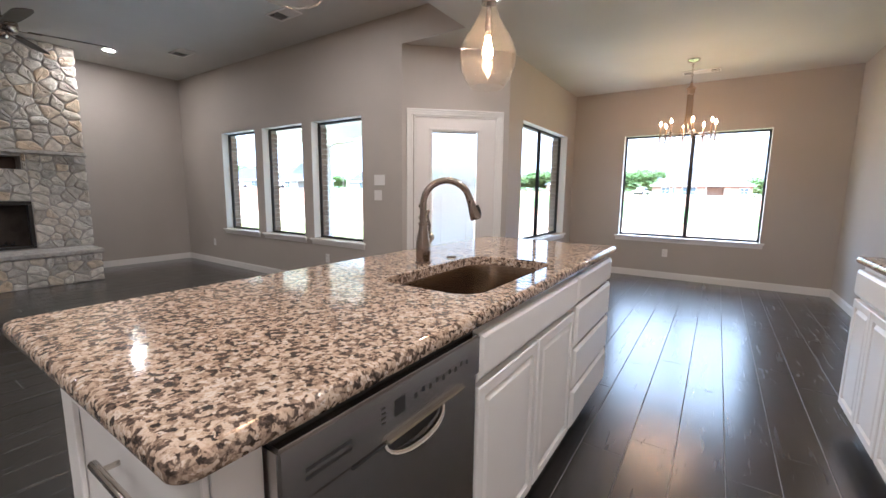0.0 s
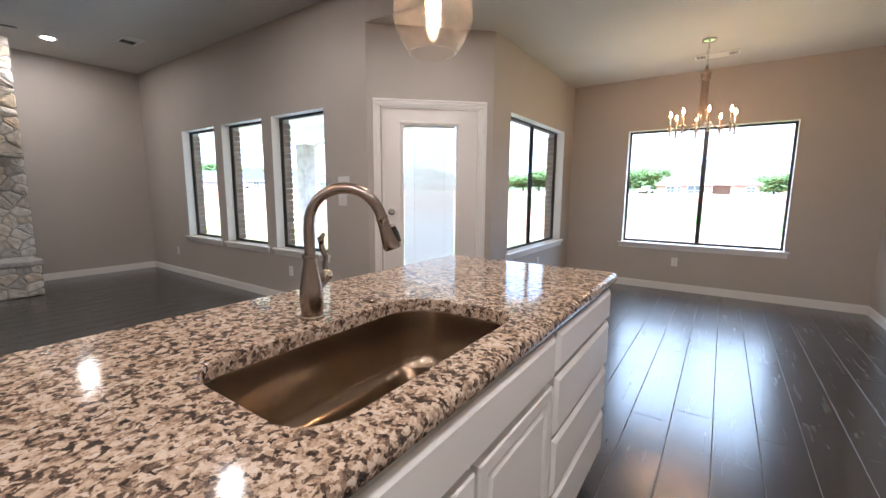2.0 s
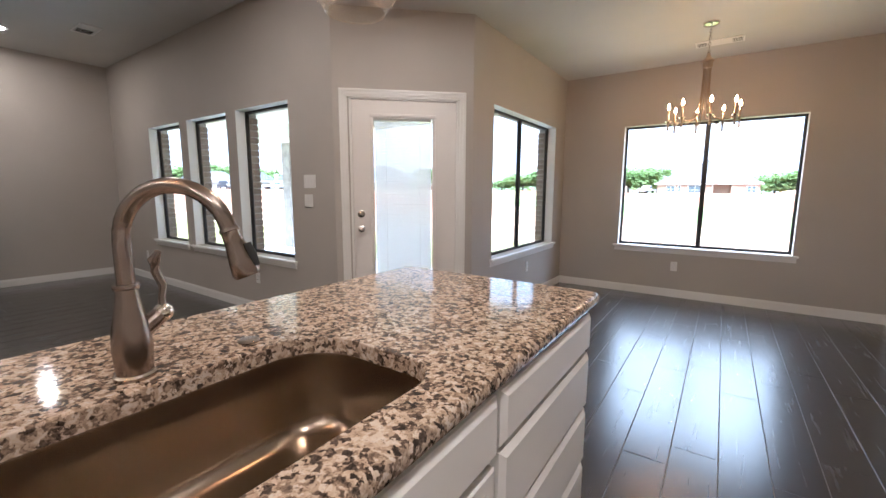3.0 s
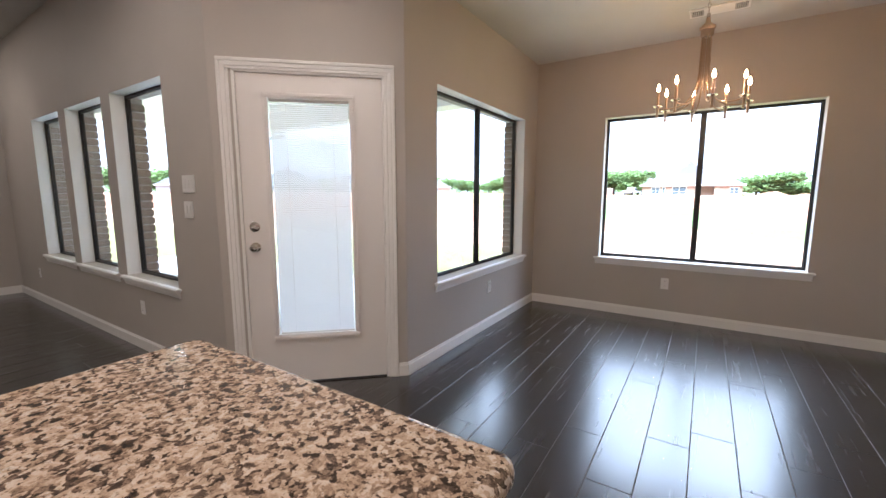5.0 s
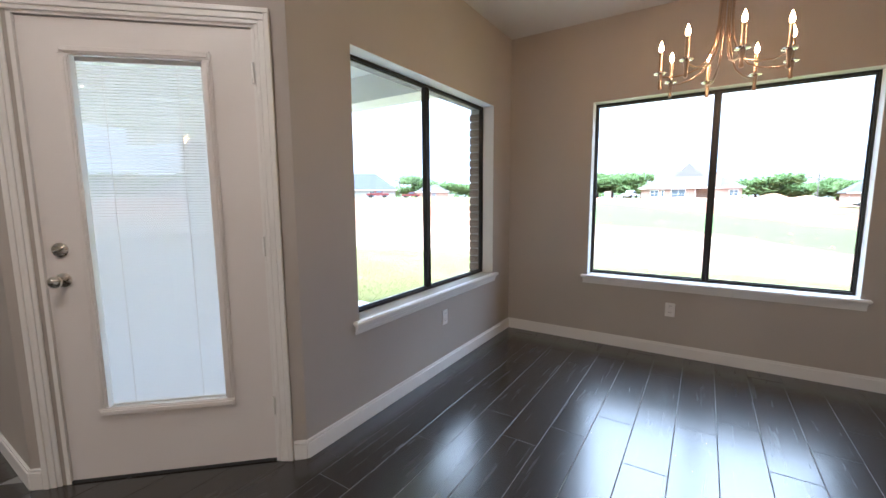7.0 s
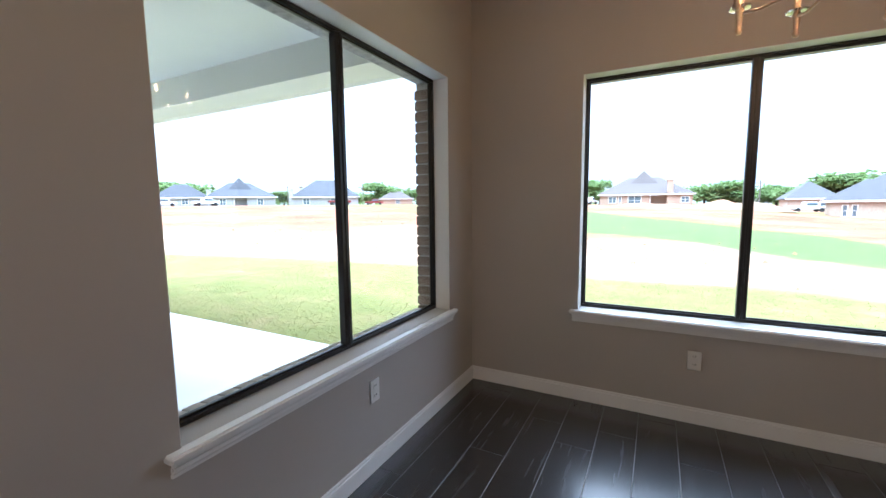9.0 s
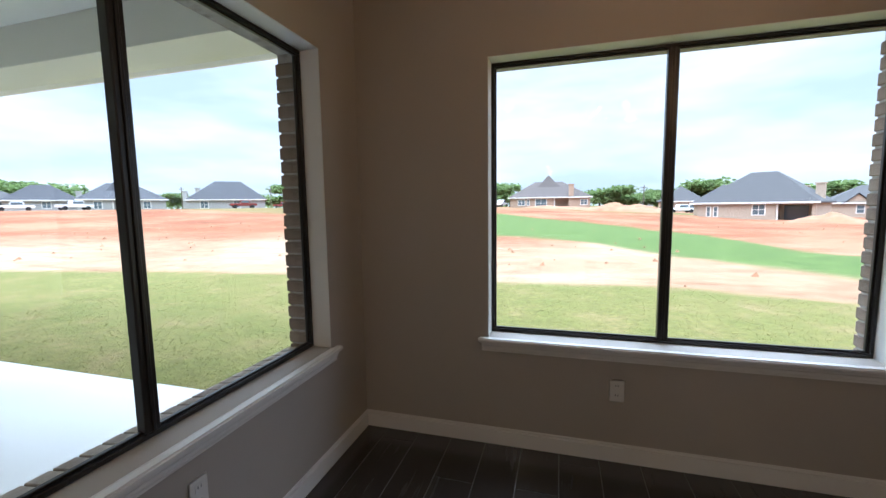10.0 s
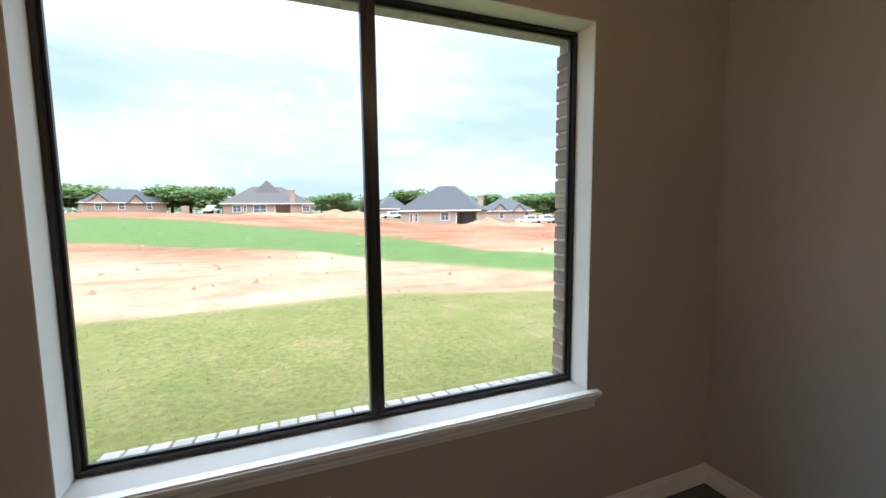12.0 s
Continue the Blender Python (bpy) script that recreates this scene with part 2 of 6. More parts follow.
# ---------- mesh helpers ----------
def add_box(bm, x0, x1, y0, y1, z0, z1, bevel=0.0, seg=2):
    made = bmesh.ops.create_cube(bm, size=1.0)["verts"]
    for v in made:
        v.co = Vector(((x0 + x1) / 2 + v.co.x * (x1 - x0), (y0 + y1) / 2 + v.co.y * (y1 - y0), (z0 + z1) / 2 + v.co.z * (z1 - z0)))
    if bevel:
        es = list({e for v in made for e in v.link_edges})
        bmesh.ops.bevel(bm, geom=es, offset=bevel, segments=seg, affect="EDGES", clamp_overlap=True)
    return bm


def boxed(*args, **kw):
    return add_box(bmesh.new(), *args, **kw)


def lathe(profile, seg=24, bm=None, at=(0, 0, 0)):
    """Turn a profile of (radius, height) round the z axis."""
    bm = bm or bmesh.new()
    rings = []
    for r, z in profile:
        rings.append([bm.verts.new((at[0] + r * math.cos(2 * math.pi * k / seg), at[1] + r * math.sin(2 * math.pi * k / seg), at[2] + z)) for k in range(seg)])
    for a, b in zip(rings, rings[1:]):
        for k in range(seg):
            bm.faces.new((a[k], a[(k + 1) % seg], b[(k + 1) % seg], b[k]))
    for ring, flip in ((rings[0], True), (rings[-1], False)):
        if profile[0 if flip else -1][0] > 1e-4:
            bm.faces.new(ring[::-1] if flip else ring)
    bmesh.ops.remove_doubles(bm, verts=bm.verts[:], dist=1e-6)
    return bm


def tube(points, radius, seg=10, bm=None, radii=None):
    """A round tube along points."""
    bm = bm or bmesh.new()
    pts = [Vector(p) for p in points]
    rings, up = [], Vector((0.13, 0.21, 0.97))
    for i, p in enumerate(pts):
        d = (pts[min(i + 1, len(pts) - 1)] - pts[max(i - 1, 0)]).normalized()
        a = d.cross(up)
        if a.length < 1e-3:
            a = d.cross(Vector((1, 0, 0)))
        a.normalize()
        c = d.cross(a)
        up = c * -1 if abs(d.dot(up)) > 0.99 else up
        r = radii[i] if radii else radius
        rings.append([bm.verts.new(p + r * (math.cos(2 * math.pi * k / seg) * a + math.sin(2 * math.pi * k / seg) * c)) for k in range(seg)])
    for a, b in zip(rings, rings[1:]):
        for k in range(seg):
            bm.faces.new((a[k], a[(k + 1) % seg], b[(k + 1) % seg], b[k]))
    bm.faces.new(rings[0][::-1])
    bm.faces.new(rings[-1])
    return bm


def mesh_of(name, bm, mat, smooth=None):
    bmesh.ops.recalc_face_normals(bm, faces=bm.faces[:])
    me = bpy.data.meshes.new(name)
    bm.to_mesh(me)
    bm.free()
    me.materials.append(mat)
    if smooth:
        me.polygons.foreach_set("use_smooth", [True] * len(me.polygons))
        me.set_sharp_from_angle(angle=radians(smooth))
    return me


def part(name, bm, mat, parent, label="", smooth=None, m=None):
    ob = new(name, mesh_of(name, bm, mat, smooth))
    ob.parent = parent
    if m is not None:
        ob.matrix_basis = m
    if label:
        ob["label"] = label
    return ob


def thing(name, m, label, category, group="", kind=""):
    ob = new(name)
    ob.matrix_basis = m
    ob.empty_display_size = 0.1
    return tagged(ob, label, category, group, kind)


def solid(name, bm, mat, label, category, kind="", m=None, smooth=None):
    ob = new(name, mesh_of(name, bm, mat, smooth))
    if m is not None:
        ob.matrix_basis = m
    return tagged(ob, label, category, "", kind)


def frame_along(p0, p1):
    """A pose at p0 with x along p0 to p1 and y to its left."""
    a = math.degrees(math.atan2(p1[1] - p0[1], p1[0] - p0[0]))
    return pose(p0[0], p0[1], 0, 0, 0, a), math.hypot(p1[0] - p0[0], p1[1] - p0[1])


def wall_mesh(length, t0, t1, z0, z1, openings=()):
    """A slab from y=t0 to t1 with holes (u0, u1, z0, z1); faces only where solid meets air."""
    us = sorted({0, length, *[u for o in openings for u in o[:2]]})
    zs = sorted({z0, z1, *[z for o in openings for z in o[2:]]})
    cell = {}
    for i in range(len(us) - 1):
        for k in range(len(zs) - 1):
            um, zm = (us[i] + us[i + 1]) / 2, (zs[k] + zs[k + 1]) / 2
            cell[i, k] = not any(o[0] < um < o[1] and o[2] < zm < o[3] for o in openings)
    bm, seen = bmesh.new(), {}

    def vert(u, y, z):
        key = (round(u, 5), round(y, 5), round(z, 5))
        if key not in seen:
            seen[key] = bm.verts.new(key)
        return seen[key]

    for (i, k), full in cell.items():
        if not full:
            continue
        a, b, c, d = us[i], us[i + 1], zs[k], zs[k + 1]
        quads = [[(a, t0, c), (b, t0, c), (b, t0, d), (a, t0, d)], [(a, t1, c), (a, t1, d), (b, t1, d), (b, t1, c)]]
        if not cell.get((i - 1, k)):
            quads.append([(a, t0, c), (a, t0, d), (a, t1, d), (a, t1, c)])
        if not cell.get((i + 1, k)):
            quads.append([(b, t0, c), (b, t1, c), (b, t1, d), (b, t0, d)])
        if not cell.get((i, k - 1)):
            quads.append([(a, t0, c), (a, t1, c), (b, t1, c), (b, t0, c)])
        if not cell.get((i, k + 1)):
            quads.append([(a, t0, d), (b, t0, d), (b, t1, d), (a, t1, d)])
        for q in quads:
            bm.faces.new([vert(*p) for p in q])
    return bm


# ---------- the plan ----------
LOW, HIGH = 2.755, 3.07          # ceilings of kitchen and dining, and of the living room
FAR, LEFT, RIGHT = 8.57, -1.035, 2.226
LIVING_N, LIVING_W, SOUTH, STEP = 5.285, -6.88, -1.2, -1.13
CA, CB = (-1.905, 5.285), (-1.035, 6.10)   # the two corners of the splayed door wall
SILL, HEAD = 0.614, 2.096
INNER, SKIN0, SKIN1 = 0.115, 0.119, 0.225  # drywall layer and brick skin, outwards
GROUND = -0.30


def outer_wall(name, p0, p1, height, openings, label, ext0=0.0, ext1=0.0, slack=0.0):
    """Drywall layer with its brick skin outside; openings go through both. Left of p0->p1 is outdoors."""
    m, length = frame_along(p0, p1)
    solid(name, wall_mesh(length, 0, INNER, 0, height, openings), WALL, label, "wall", "structure", m)
    grown = [(o[0] + 0.012 - slack + ext0, o[1] - 0.012 + slack * 0.3 + ext0, o[2] - 0.05 if o[2] > 0.1 else o[2] + GROUND, o[3] - 0.012) for o in openings]
    skin = solid(name + "_brick_skin", wall_mesh(length + ext0 + ext1, SKIN0, SKIN1, GROUND - 0.2, height + 0.25, grown), BRICK_JOINT, "brown brick outer skin with pale mortar joints", "brick wall", "structure", m @ pose(-ext0, 0, 0))
    return m, skin


dining_open = [(-0.281 - LEFT, 1.473 - LEFT, SILL, HEAD)]
side_open = [(6.485 - CB[1], 8.205 - CB[1], SILL, HEAD)]
living_open = [(x0 - LIVING_W, x1 - LIVING_W, SILL, HEAD) for x0, x1 in ((-5.575, -4.672), (-4.488, -3.588), (-3.403, -2.505))]
DLEN = math.hypot(CB[0] - CA[0], CB[1] - CA[1])
DU0, DU1 = 0.133, 1.061
door_open = [(DU0, DU1, 0.0, 2.055)]
W_DINING = outer_wall("wall_north_dining", (LEFT, FAR), (RIGHT, FAR), LOW, dining_open, "greige painted drywall under and round the dining window", 0.115, 0.3, 0.045)
W_SIDE = outer_wall("wall_west_dining", CB, (LEFT, FAR), LOW, side_open, "greige painted drywall with a two-pane window", 0.0, 0.1)
W_LIVING = outer_wall("wall_north_living", (LIVING_W, LIVING_N), CA, HIGH, living_open, "greige painted drywall with three tall windows", 0.2, 0.0)
W_DOOR = outer_wall("wall_splayed", CA, CB, LOW, door_open, "greige painted drywall round the patio door")
m_e, len_e = frame_along((RIGHT, FAR), (RIGHT, SOUTH))
solid("wall_east", wall_mesh(len_e, 0, 0.15, 0, LOW), WALL, "plain greige painted drywall", "wall", "structure", m_e)
# unseen wall, added to close the rooms behind the camera
m_s, len_s = frame_along((RIGHT, SOUTH), (LIVING_W, SOUTH))
solid("wall_south", wall_mesh(len_s, 0, 0.15, 0, HIGH), WALL, "plain greige painted drywall", "wall", "structure", m_s)
m_w, len_w = frame_along((LIVING_W, SOUTH), (LIVING_W, LIVING_N))
solid("wall_west_living", wall_mesh(len_w, 0, 0.15, 0, HIGH), WALL, "plain greige painted drywall behind the fireplace", "wall", "structure", m_w)

# the step between the two ceilings
step = bmesh.new()
add_box(step, STEP, STEP + 0.12, SOUTH, LIVING_N, LOW + 0.003, HIGH)
add_box(step, CA[0], STEP + 0.12, LIVING_N, LIVING_N + 0.12, LOW + 0.003, HIGH)
solid("wall_ceiling_step", step, WALL, "greige drywall step between high and low ceiling", "wall", "structure")
low = bmesh.new()
outline = [(STEP + 0.004, SOUTH), (RIGHT, SOUTH), (RIGHT, FAR + 0.1), (LEFT - 0.1, FAR + 0.1), (LEFT - 0.1, CB[1] + 0.1), (CA[0] + 0.004, CA[1] + 0.09), (CA[0] + 0.004, LIVING_N + 0.004), (STEP + 0.004, LIVING_N + 0.004)]
loop = [low.verts.new((x, y, LOW)) for x, y in outline]
cap = bmesh.ops.extrude_face_region(low, geom=[low.faces.new(loop)])
for v in [g for g in cap["geom"] if isinstance(g, bmesh.types.BMVert)]:
    v.co.z = LOW + 0.1
solid("ceiling_low", low, CEIL, "flat painted kitchen and dining ceiling", "ceiling", "structure")
solid("ceiling_high", boxed(LIVING_W - 0.15, STEP + 0.12, SOUTH - 0.15, LIVING_N + 0.2, HIGH, HIGH + 0.1), CEIL, "flat painted living room ceiling", "ceiling", "structure")
# out of sight; an added dark slab that blocks light above the ceilings
solid("roof_deck", boxed(LIVING_W - 0.4, RIGHT + 0.4, SOUTH - 0.4, LIVING_N + 0.2, HIGH + 0.11, HIGH + 0.2), DARK, "unseen dark slab added above the ceilings to block light", "roof", "structure")


# ---------- windows, trim, baseboards ----------
def stool_profile(bm, u0, u1, z, depth):
    """Window stool with a nosing and the moulded apron below it."""
    add_box(bm, u0 - 0.05, u1 + 0.05, -0.042, 0.0, z - 0.024, z, 0.007, 3)
    add_box(bm, u0 + 0.002, u1 - 0.002, -0.004, depth - 0.002, z - 0.02, z - 0.0005)
    return bm


def apron(u0, u1, z):
    bm = bmesh.new()
    add_box(bm, u0 - 0.034, u1 + 0.034, -0.026, 0.0, z - 0.040, z - 0.0245, 0.004)
    add_box(bm, u0 - 0.034, u1 + 0.034, -0.017, 0.0, z - 0.062, z - 0.0405, 0.005)
    add_box(bm, u0 - 0.034, u1 + 0.034, -0.011, 0.0, z - 0.078, z - 0.0625, 0.003)
    return bm


BRICK_END = mesh_of("brick", boxed(-0.045, 0.045, -0.0525, 0.0525, -0.0285, 0.0285, 0.004, 1), BRICK)
SILL_BRICK = mesh_of("brick", boxed(-0.030, 0.030, -0.06, 0.06, -0.045, 0.045, 0.003, 1), PALE_BRICK)


def pane_mesh(a, b, z0, z1, y, parent, label):
    """One sheet of glass that faces the room."""
    me = bpy.data.meshes.new("pane")
    me.from_pydata([(a, y, z0), (b, y, z0), (b, y, z1), (a, y, z1)], [], [(0, 1, 2, 3)])
    me.materials.append(GLASS)
    o = new("pane", me)
    o.parent, o.visible_shadow = parent, False
    o["label"] = label
    return o


# paler than the walls; lines the sides and head of each opening
REVEAL = painted("white_reveal_lining", (0.74, 0.73, 0.70), 0.5, 120, 0.08, 0.03)


def window(name, wall, skin, u0, u1, panes, label, depth=0.104, bricks=True):
    m, z0, z1 = wall, SILL, HEAD
    w = thing(name, m @ pose(0, 0, 0), label, "window", kind="structure")
    f = 0.019
    fr = bmesh.new()
    y0, y1 = depth, depth + 0.036
    add_box(fr, u0, u1, y0, y1, z1 - f, z1, 0.003, 1)
    add_box(fr, u0, u1, y0, y1, z0, z0 + f, 0.003, 1)
    add_box(fr, u0, u0 + f, y0, y1, z0 + f, z1 - f, 0.003, 1)
    add_box(fr, u1 - f, u1, y0, y1, z0 + f, z1 - f, 0.003, 1)
    for s in (0.009, ):
        add_box(fr, u0 + f, u1 - f, y0 + 0.012, y1 - 0.008, z1 - f - s, z1 - f, 0.002, 1)
        add_box(fr, u0 + f, u1 - f, y0 + 0.012, y1 - 0.008, z0 + f, z0 + f + s, 0.002, 1)
        add_box(fr, u0 + f, u0 + f + s, y0 + 0.012, y1 - 0.008, z0 + f + s, z1 - f - s, 0.002, 1)
        add_box(fr, u1 - f - s, u1 - f, y0 + 0.012, y1 - 0.008, z0 + f + s, z1 - f - s, 0.002, 1)
    part("window_frame", fr, BLACK, w, "slim black aluminium frame")
    edges = [u0 + f + 0.009, u1 - f - 0.009]
    if panes == 2:
        c = (u0 + u1) / 2 + (0.008 if name == "window_1" else -0.012)
        mu = bmesh.new()
        add_box(mu, c - 0.025, c + 0.025, y0 - 0.004, y1, z0 + f, z1 - f, 0.004, 1)
        add_box(mu, c - 0.006, c + 0.006, y0 - 0.010, y0 - 0.004, z0 + f, z1 - f, 0.002, 1)
        part("mullion", mu, BLACK, w, "black aluminium mullion")
        edges = [edges[0], c - 0.025, c + 0.025, edges[1]]
    for a, b in zip(edges[::2], edges[1::2]):
        pane_mesh(a, b, z0 + f, z1 - f, depth + 0.02, w, "clear window glass")
    part("reveal", boxed(u0, u0 + 0.003, 0.002, depth - 0.001, z0, z1), REVEAL, w, "thin white lining over the window reveal")
    part("reveal", boxed(u1 - 0.003, u1, 0.002, depth - 0.001, z0, z1), REVEAL, w, "thin white lining over the window reveal")
    part("reveal", boxed(u0 + 0.0035, u1 - 0.0035, 0.002, depth - 0.001, z1 - 0.003, z1), REVEAL, w, "thin white lining over the window reveal")
    part("window_sill", stool_profile(bmesh.new(), u0, u1, z0, depth), TRIM, w, "white painted wooden stool with rounded nose")
    part("apron", apron(u0, u1, z0), TRIM, w, "white moulded apron under the stool")
    # brick reveals and the rowlock sill outside
    if bricks:
        rows = int((z1 + 0.02 - z0 + 0.05) / 0.0675)
        for i in range(rows):
            z = z0 - 0.02 + 0.0675 * i
            for side, u in ((0, u0 - (0.045 if name == "window_1" else 0) + 0.012 - 0.045 + 0.004 + 0.003 * (i % 2)), (1, u1 + (0.0135 if name == "window_1" else 0) - 0.012 + 0.045 - 0.004 - 0.003 * (i % 2))):
                o = new("brick", BRICK_END)
                o.parent = w
                o.location = (u, (SKIN0 + SKIN1) / 2 + 0.014, z)
        n = int((u1 - u0 - 0.09) / 0.0625)
        for i in range(n):
            o = new("brick", SILL_BRICK)
            o.parent = w
            o.location = (u0 + 0.045 + i * (u1 - u0 - 0.09) / (n - 1), 0.195, z0 - 0.052)
            o.rotation_euler = (radians(-8), 0, 0)
    return w


window("window_1", *W_DINING, dining_open[0][0], dining_open[0][1], 2, "large two-pane black-framed window facing the building lots")
window("window_2", *W_SIDE, side_open[0][0], side_open[0][1], 2, "two-pane black-framed window facing the covered patio")
for i, o in enumerate(living_open):
    window("window_%d" % (i + 3), *W_LIVING, o[0], o[1], 1, "tall narrow black-framed fixed window with white stool")


def baseboard(p0, p1, cuts=()):
    m, length = frame_along(p0, p1)
    b = bmesh.new()
    spans, u = [], 0.0
    for c0, c1 in cuts:
        spans.append((u, c0))
        u = c1
    spans.append((u, length))
    for a, c in spans:
        add_box(b, a, c, -0.014, 0, 0, 0.082, 0.002, 1)
        add_box(b, a, c, -0.010, 0, 0.082, 0.100, 0.004, 2)
    return solid("baseboard", b, TRIM, "white painted moulded baseboard", "baseboard", "structure", m)


baseboard((LEFT, FAR), (RIGHT, FAR))
baseboard((RIGHT, FAR), (RIGHT, 4.826))
baseboard((CB[0], CB[1] - 0.004), (LEFT, FAR))
baseboard((LIVING_W, LIVING_N), (CA[0] + 0.004, LIVING_N))
baseboard(CA, CB, [(DU0 - 0.084, DU1 + 0.068)])
baseboard((LIVING_W, 3.76), (LIVING_W, LIVING_N))
baseboard((LIVING_W, SOUTH), (LIVING_W, 1.0))
baseboard((RIGHT - 0.6, SOUTH), (LIVING_W, SOUTH))

# ---------- ground outdoors ----------
PIVOT = Vector((0.3, 7.3))


def smooth01(a, b, x):
    t = min(1, max(0, (x - a) / (b - a)))
    return t * t * (3 - 2 * t)


def along(table, x):
    """Straight-line table look-up."""
    if x <= table[0][0]:
        return table[0][1]
    for (x0, y0), (x1, y1) in zip(table, table[1:]):
        if x <= x1:
            return y0 + (y1 - y0) * (x - x0) / (x1 - x0)
    return table[-1][1]


RISE = [(-180, 0.5), (-70, 2.0), (-40, 2.0), (-16, 1.9), (-2, 1.05), (10, 0.2), (21, -0.9), (34, -1.4), (60, -1.2), (180, 0.5)]


def ground_z(x, y):
    dx, dy = x - PIVOT.x, y - PIVOT.y
    d = math.hypot(dx, dy)
    az = math.degrees(math.atan2(dx, dy))
    z = GROUND + along(RISE, az) * smooth01(10, 95, d)
    if d > 8:
        z += 0.10 * smooth01(8, 20, d) * (noise.noise((x * 0.16, y * 0.16, 3.1)) + 0.5 * noise.noise((x * 0.5, y * 0.5, 7.0)))
    return z


def zones(x, y):
    """How far a spot is mown lawn, and how far rough green, as 0..1; the rest is bare earth."""
    w = 0.8 * noise.noise((x * 0.25, y * 0.25, 1.0)) + 0.35 * noise.noise((x * 1.1, y * 1.1, 5.0))
    edge = along([(-40, 10.5), (-18, 13.2), (-10, 14.7), (-5, 15.0), (2, 15.0), (5, 14.2), (9, 12.0), (20, 8)], x)
    lawn = 1 - smooth01(-0.18, 0.22, y - edge + 0.35 * w)
    lower = along([(-60, 60), (-25, 46), (-9.5, 33), (-3, 28), (0.5, 26.5), (3, 21.5), (5.7, 18.4), (7.3, 16.2), (12, 14), (30, 10)], x)
    upper = along([(-90, 92), (-39, 80), (-8, 60), (4.6, 38), (7.2, 33), (8.0, 24), (9.5, 19.5), (13, 18), (30, 15)], x)
    g = smooth01(-0.9, 0.9, y - lower + 1.6 * w) * (1 - smooth01(-1.6, 1.6, y - upper + 2.2 * w))
    if x < -20:
        g *= 0.55
    far_green = smooth01(0.1, 0.5, noise.noise((x * 0.05, y * 0.05, 9.0)) + 0.002 * (math.hypot(x, y) - 90))
    return lawn, max(g, far_green * smooth01(55, 90, y) * 0.8), smooth01(5, 17, y - edge + 5 * w + 0.12 * abs(min(0, x)))


def ground_material():
    m, n, l, b = material("lawn_and_bare_earth", (0.2, 0.2, 0.1), 0.95, 0, 0.2)
    v = coords(n, l)
    a = n.new("ShaderNodeVertexColor")
    a.layer_name = "zones"
    sep = n.new("ShaderNodeSeparateColor")
    l.new(a.outputs[0], sep.inputs[0])
    broad, mid, fine = noise_tex(n, l, v, 0.12, 4), noise_tex(n, l, v, 1.4, 6, 0.65), noise_tex(n, l, v, 14, 6, 0.7)
    earth = ramp(n, l, broad, [(0.30, (0.24, 0.142, 0.084)), (0.46, (0.29, 0.190, 0.118)), (0.60, (0.325, 0.238, 0.158))])
    red = ramp(n, l, broad, [(0.30, (0.18, 0.062, 0.028)), (0.48, (0.23, 0.095, 0.046)), (0.62, (0.28, 0.15, 0.085))])
    streaks = n.new("ShaderNodeMapping")
    streaks.inputs["Scale"].default_value = (0.10, 0.9, 1)
    streaks.inputs["Rotation"].default_value = (0, 0, 0.12)
    l.new(v, streaks.inputs["Vector"])
    runs = noise_tex(n, l, streaks.outputs[0], 1.3, 5, 0.6, 0.8)
    earth = mix(n, l, sep.outputs[2], earth, red)
    earth = mix(n, l, 0.75, earth, ramp(n, l, runs, [(0.30, (0.62, 0.50, 0.42)), (0.45, (1, 0.97, 0.94)), (0.7, (1.12, 1.12, 1.12))]), "MULTIPLY")
    earth = mix(n, l, 0.8, earth, ramp(n, l, mid, [(0.3, (0.72, 0.62, 0.56)), (0.6, (1.05, 1.03, 1.0))]), "MULTIPLY")
    earth = mix(n, l, 0.6, earth, ramp(n, l, fine, [(0.3, (0.7, 0.68, 0.66)), (0.7, (1.1, 1.1, 1.1))]), "MULTIPLY")
    lawn = ramp(n, l, mid, [(0.28, (0.20, 0.15, 0.065)), (0.45, (0.148, 0.132, 0.040)), (0.70, (0.112, 0.117, 0.028))])
    lawn = mix(n, l, 0.85, lawn, ramp(n, l, fine, [(0.3, (0.5, 0.52, 0.5)), (0.7, (1.25, 1.25, 1.2))]), "MULTIPLY")
    green = ramp(n, l, mid, [(0.3, (0.060, 0.095, 0.020)), (0.7, (0.10, 0.140, 0.034))])
    green = mix(n, l, 0.7, green, ramp(n, l, fine, [(0.3, (0.55, 0.55, 0.55)), (0.7, (1.2, 1.2, 1.2))]), "MULTIPLY")
    col = mix(n, l, sep.outputs[1], earth, green)
    col = mix(n, l, sep.outputs[0], col, lawn)
    l.new(col, b.inputs["Base Color"])
    relief(n, l, b, mix(n, l, 0.5, mid, fine), 0.7, 0.06)
    return m


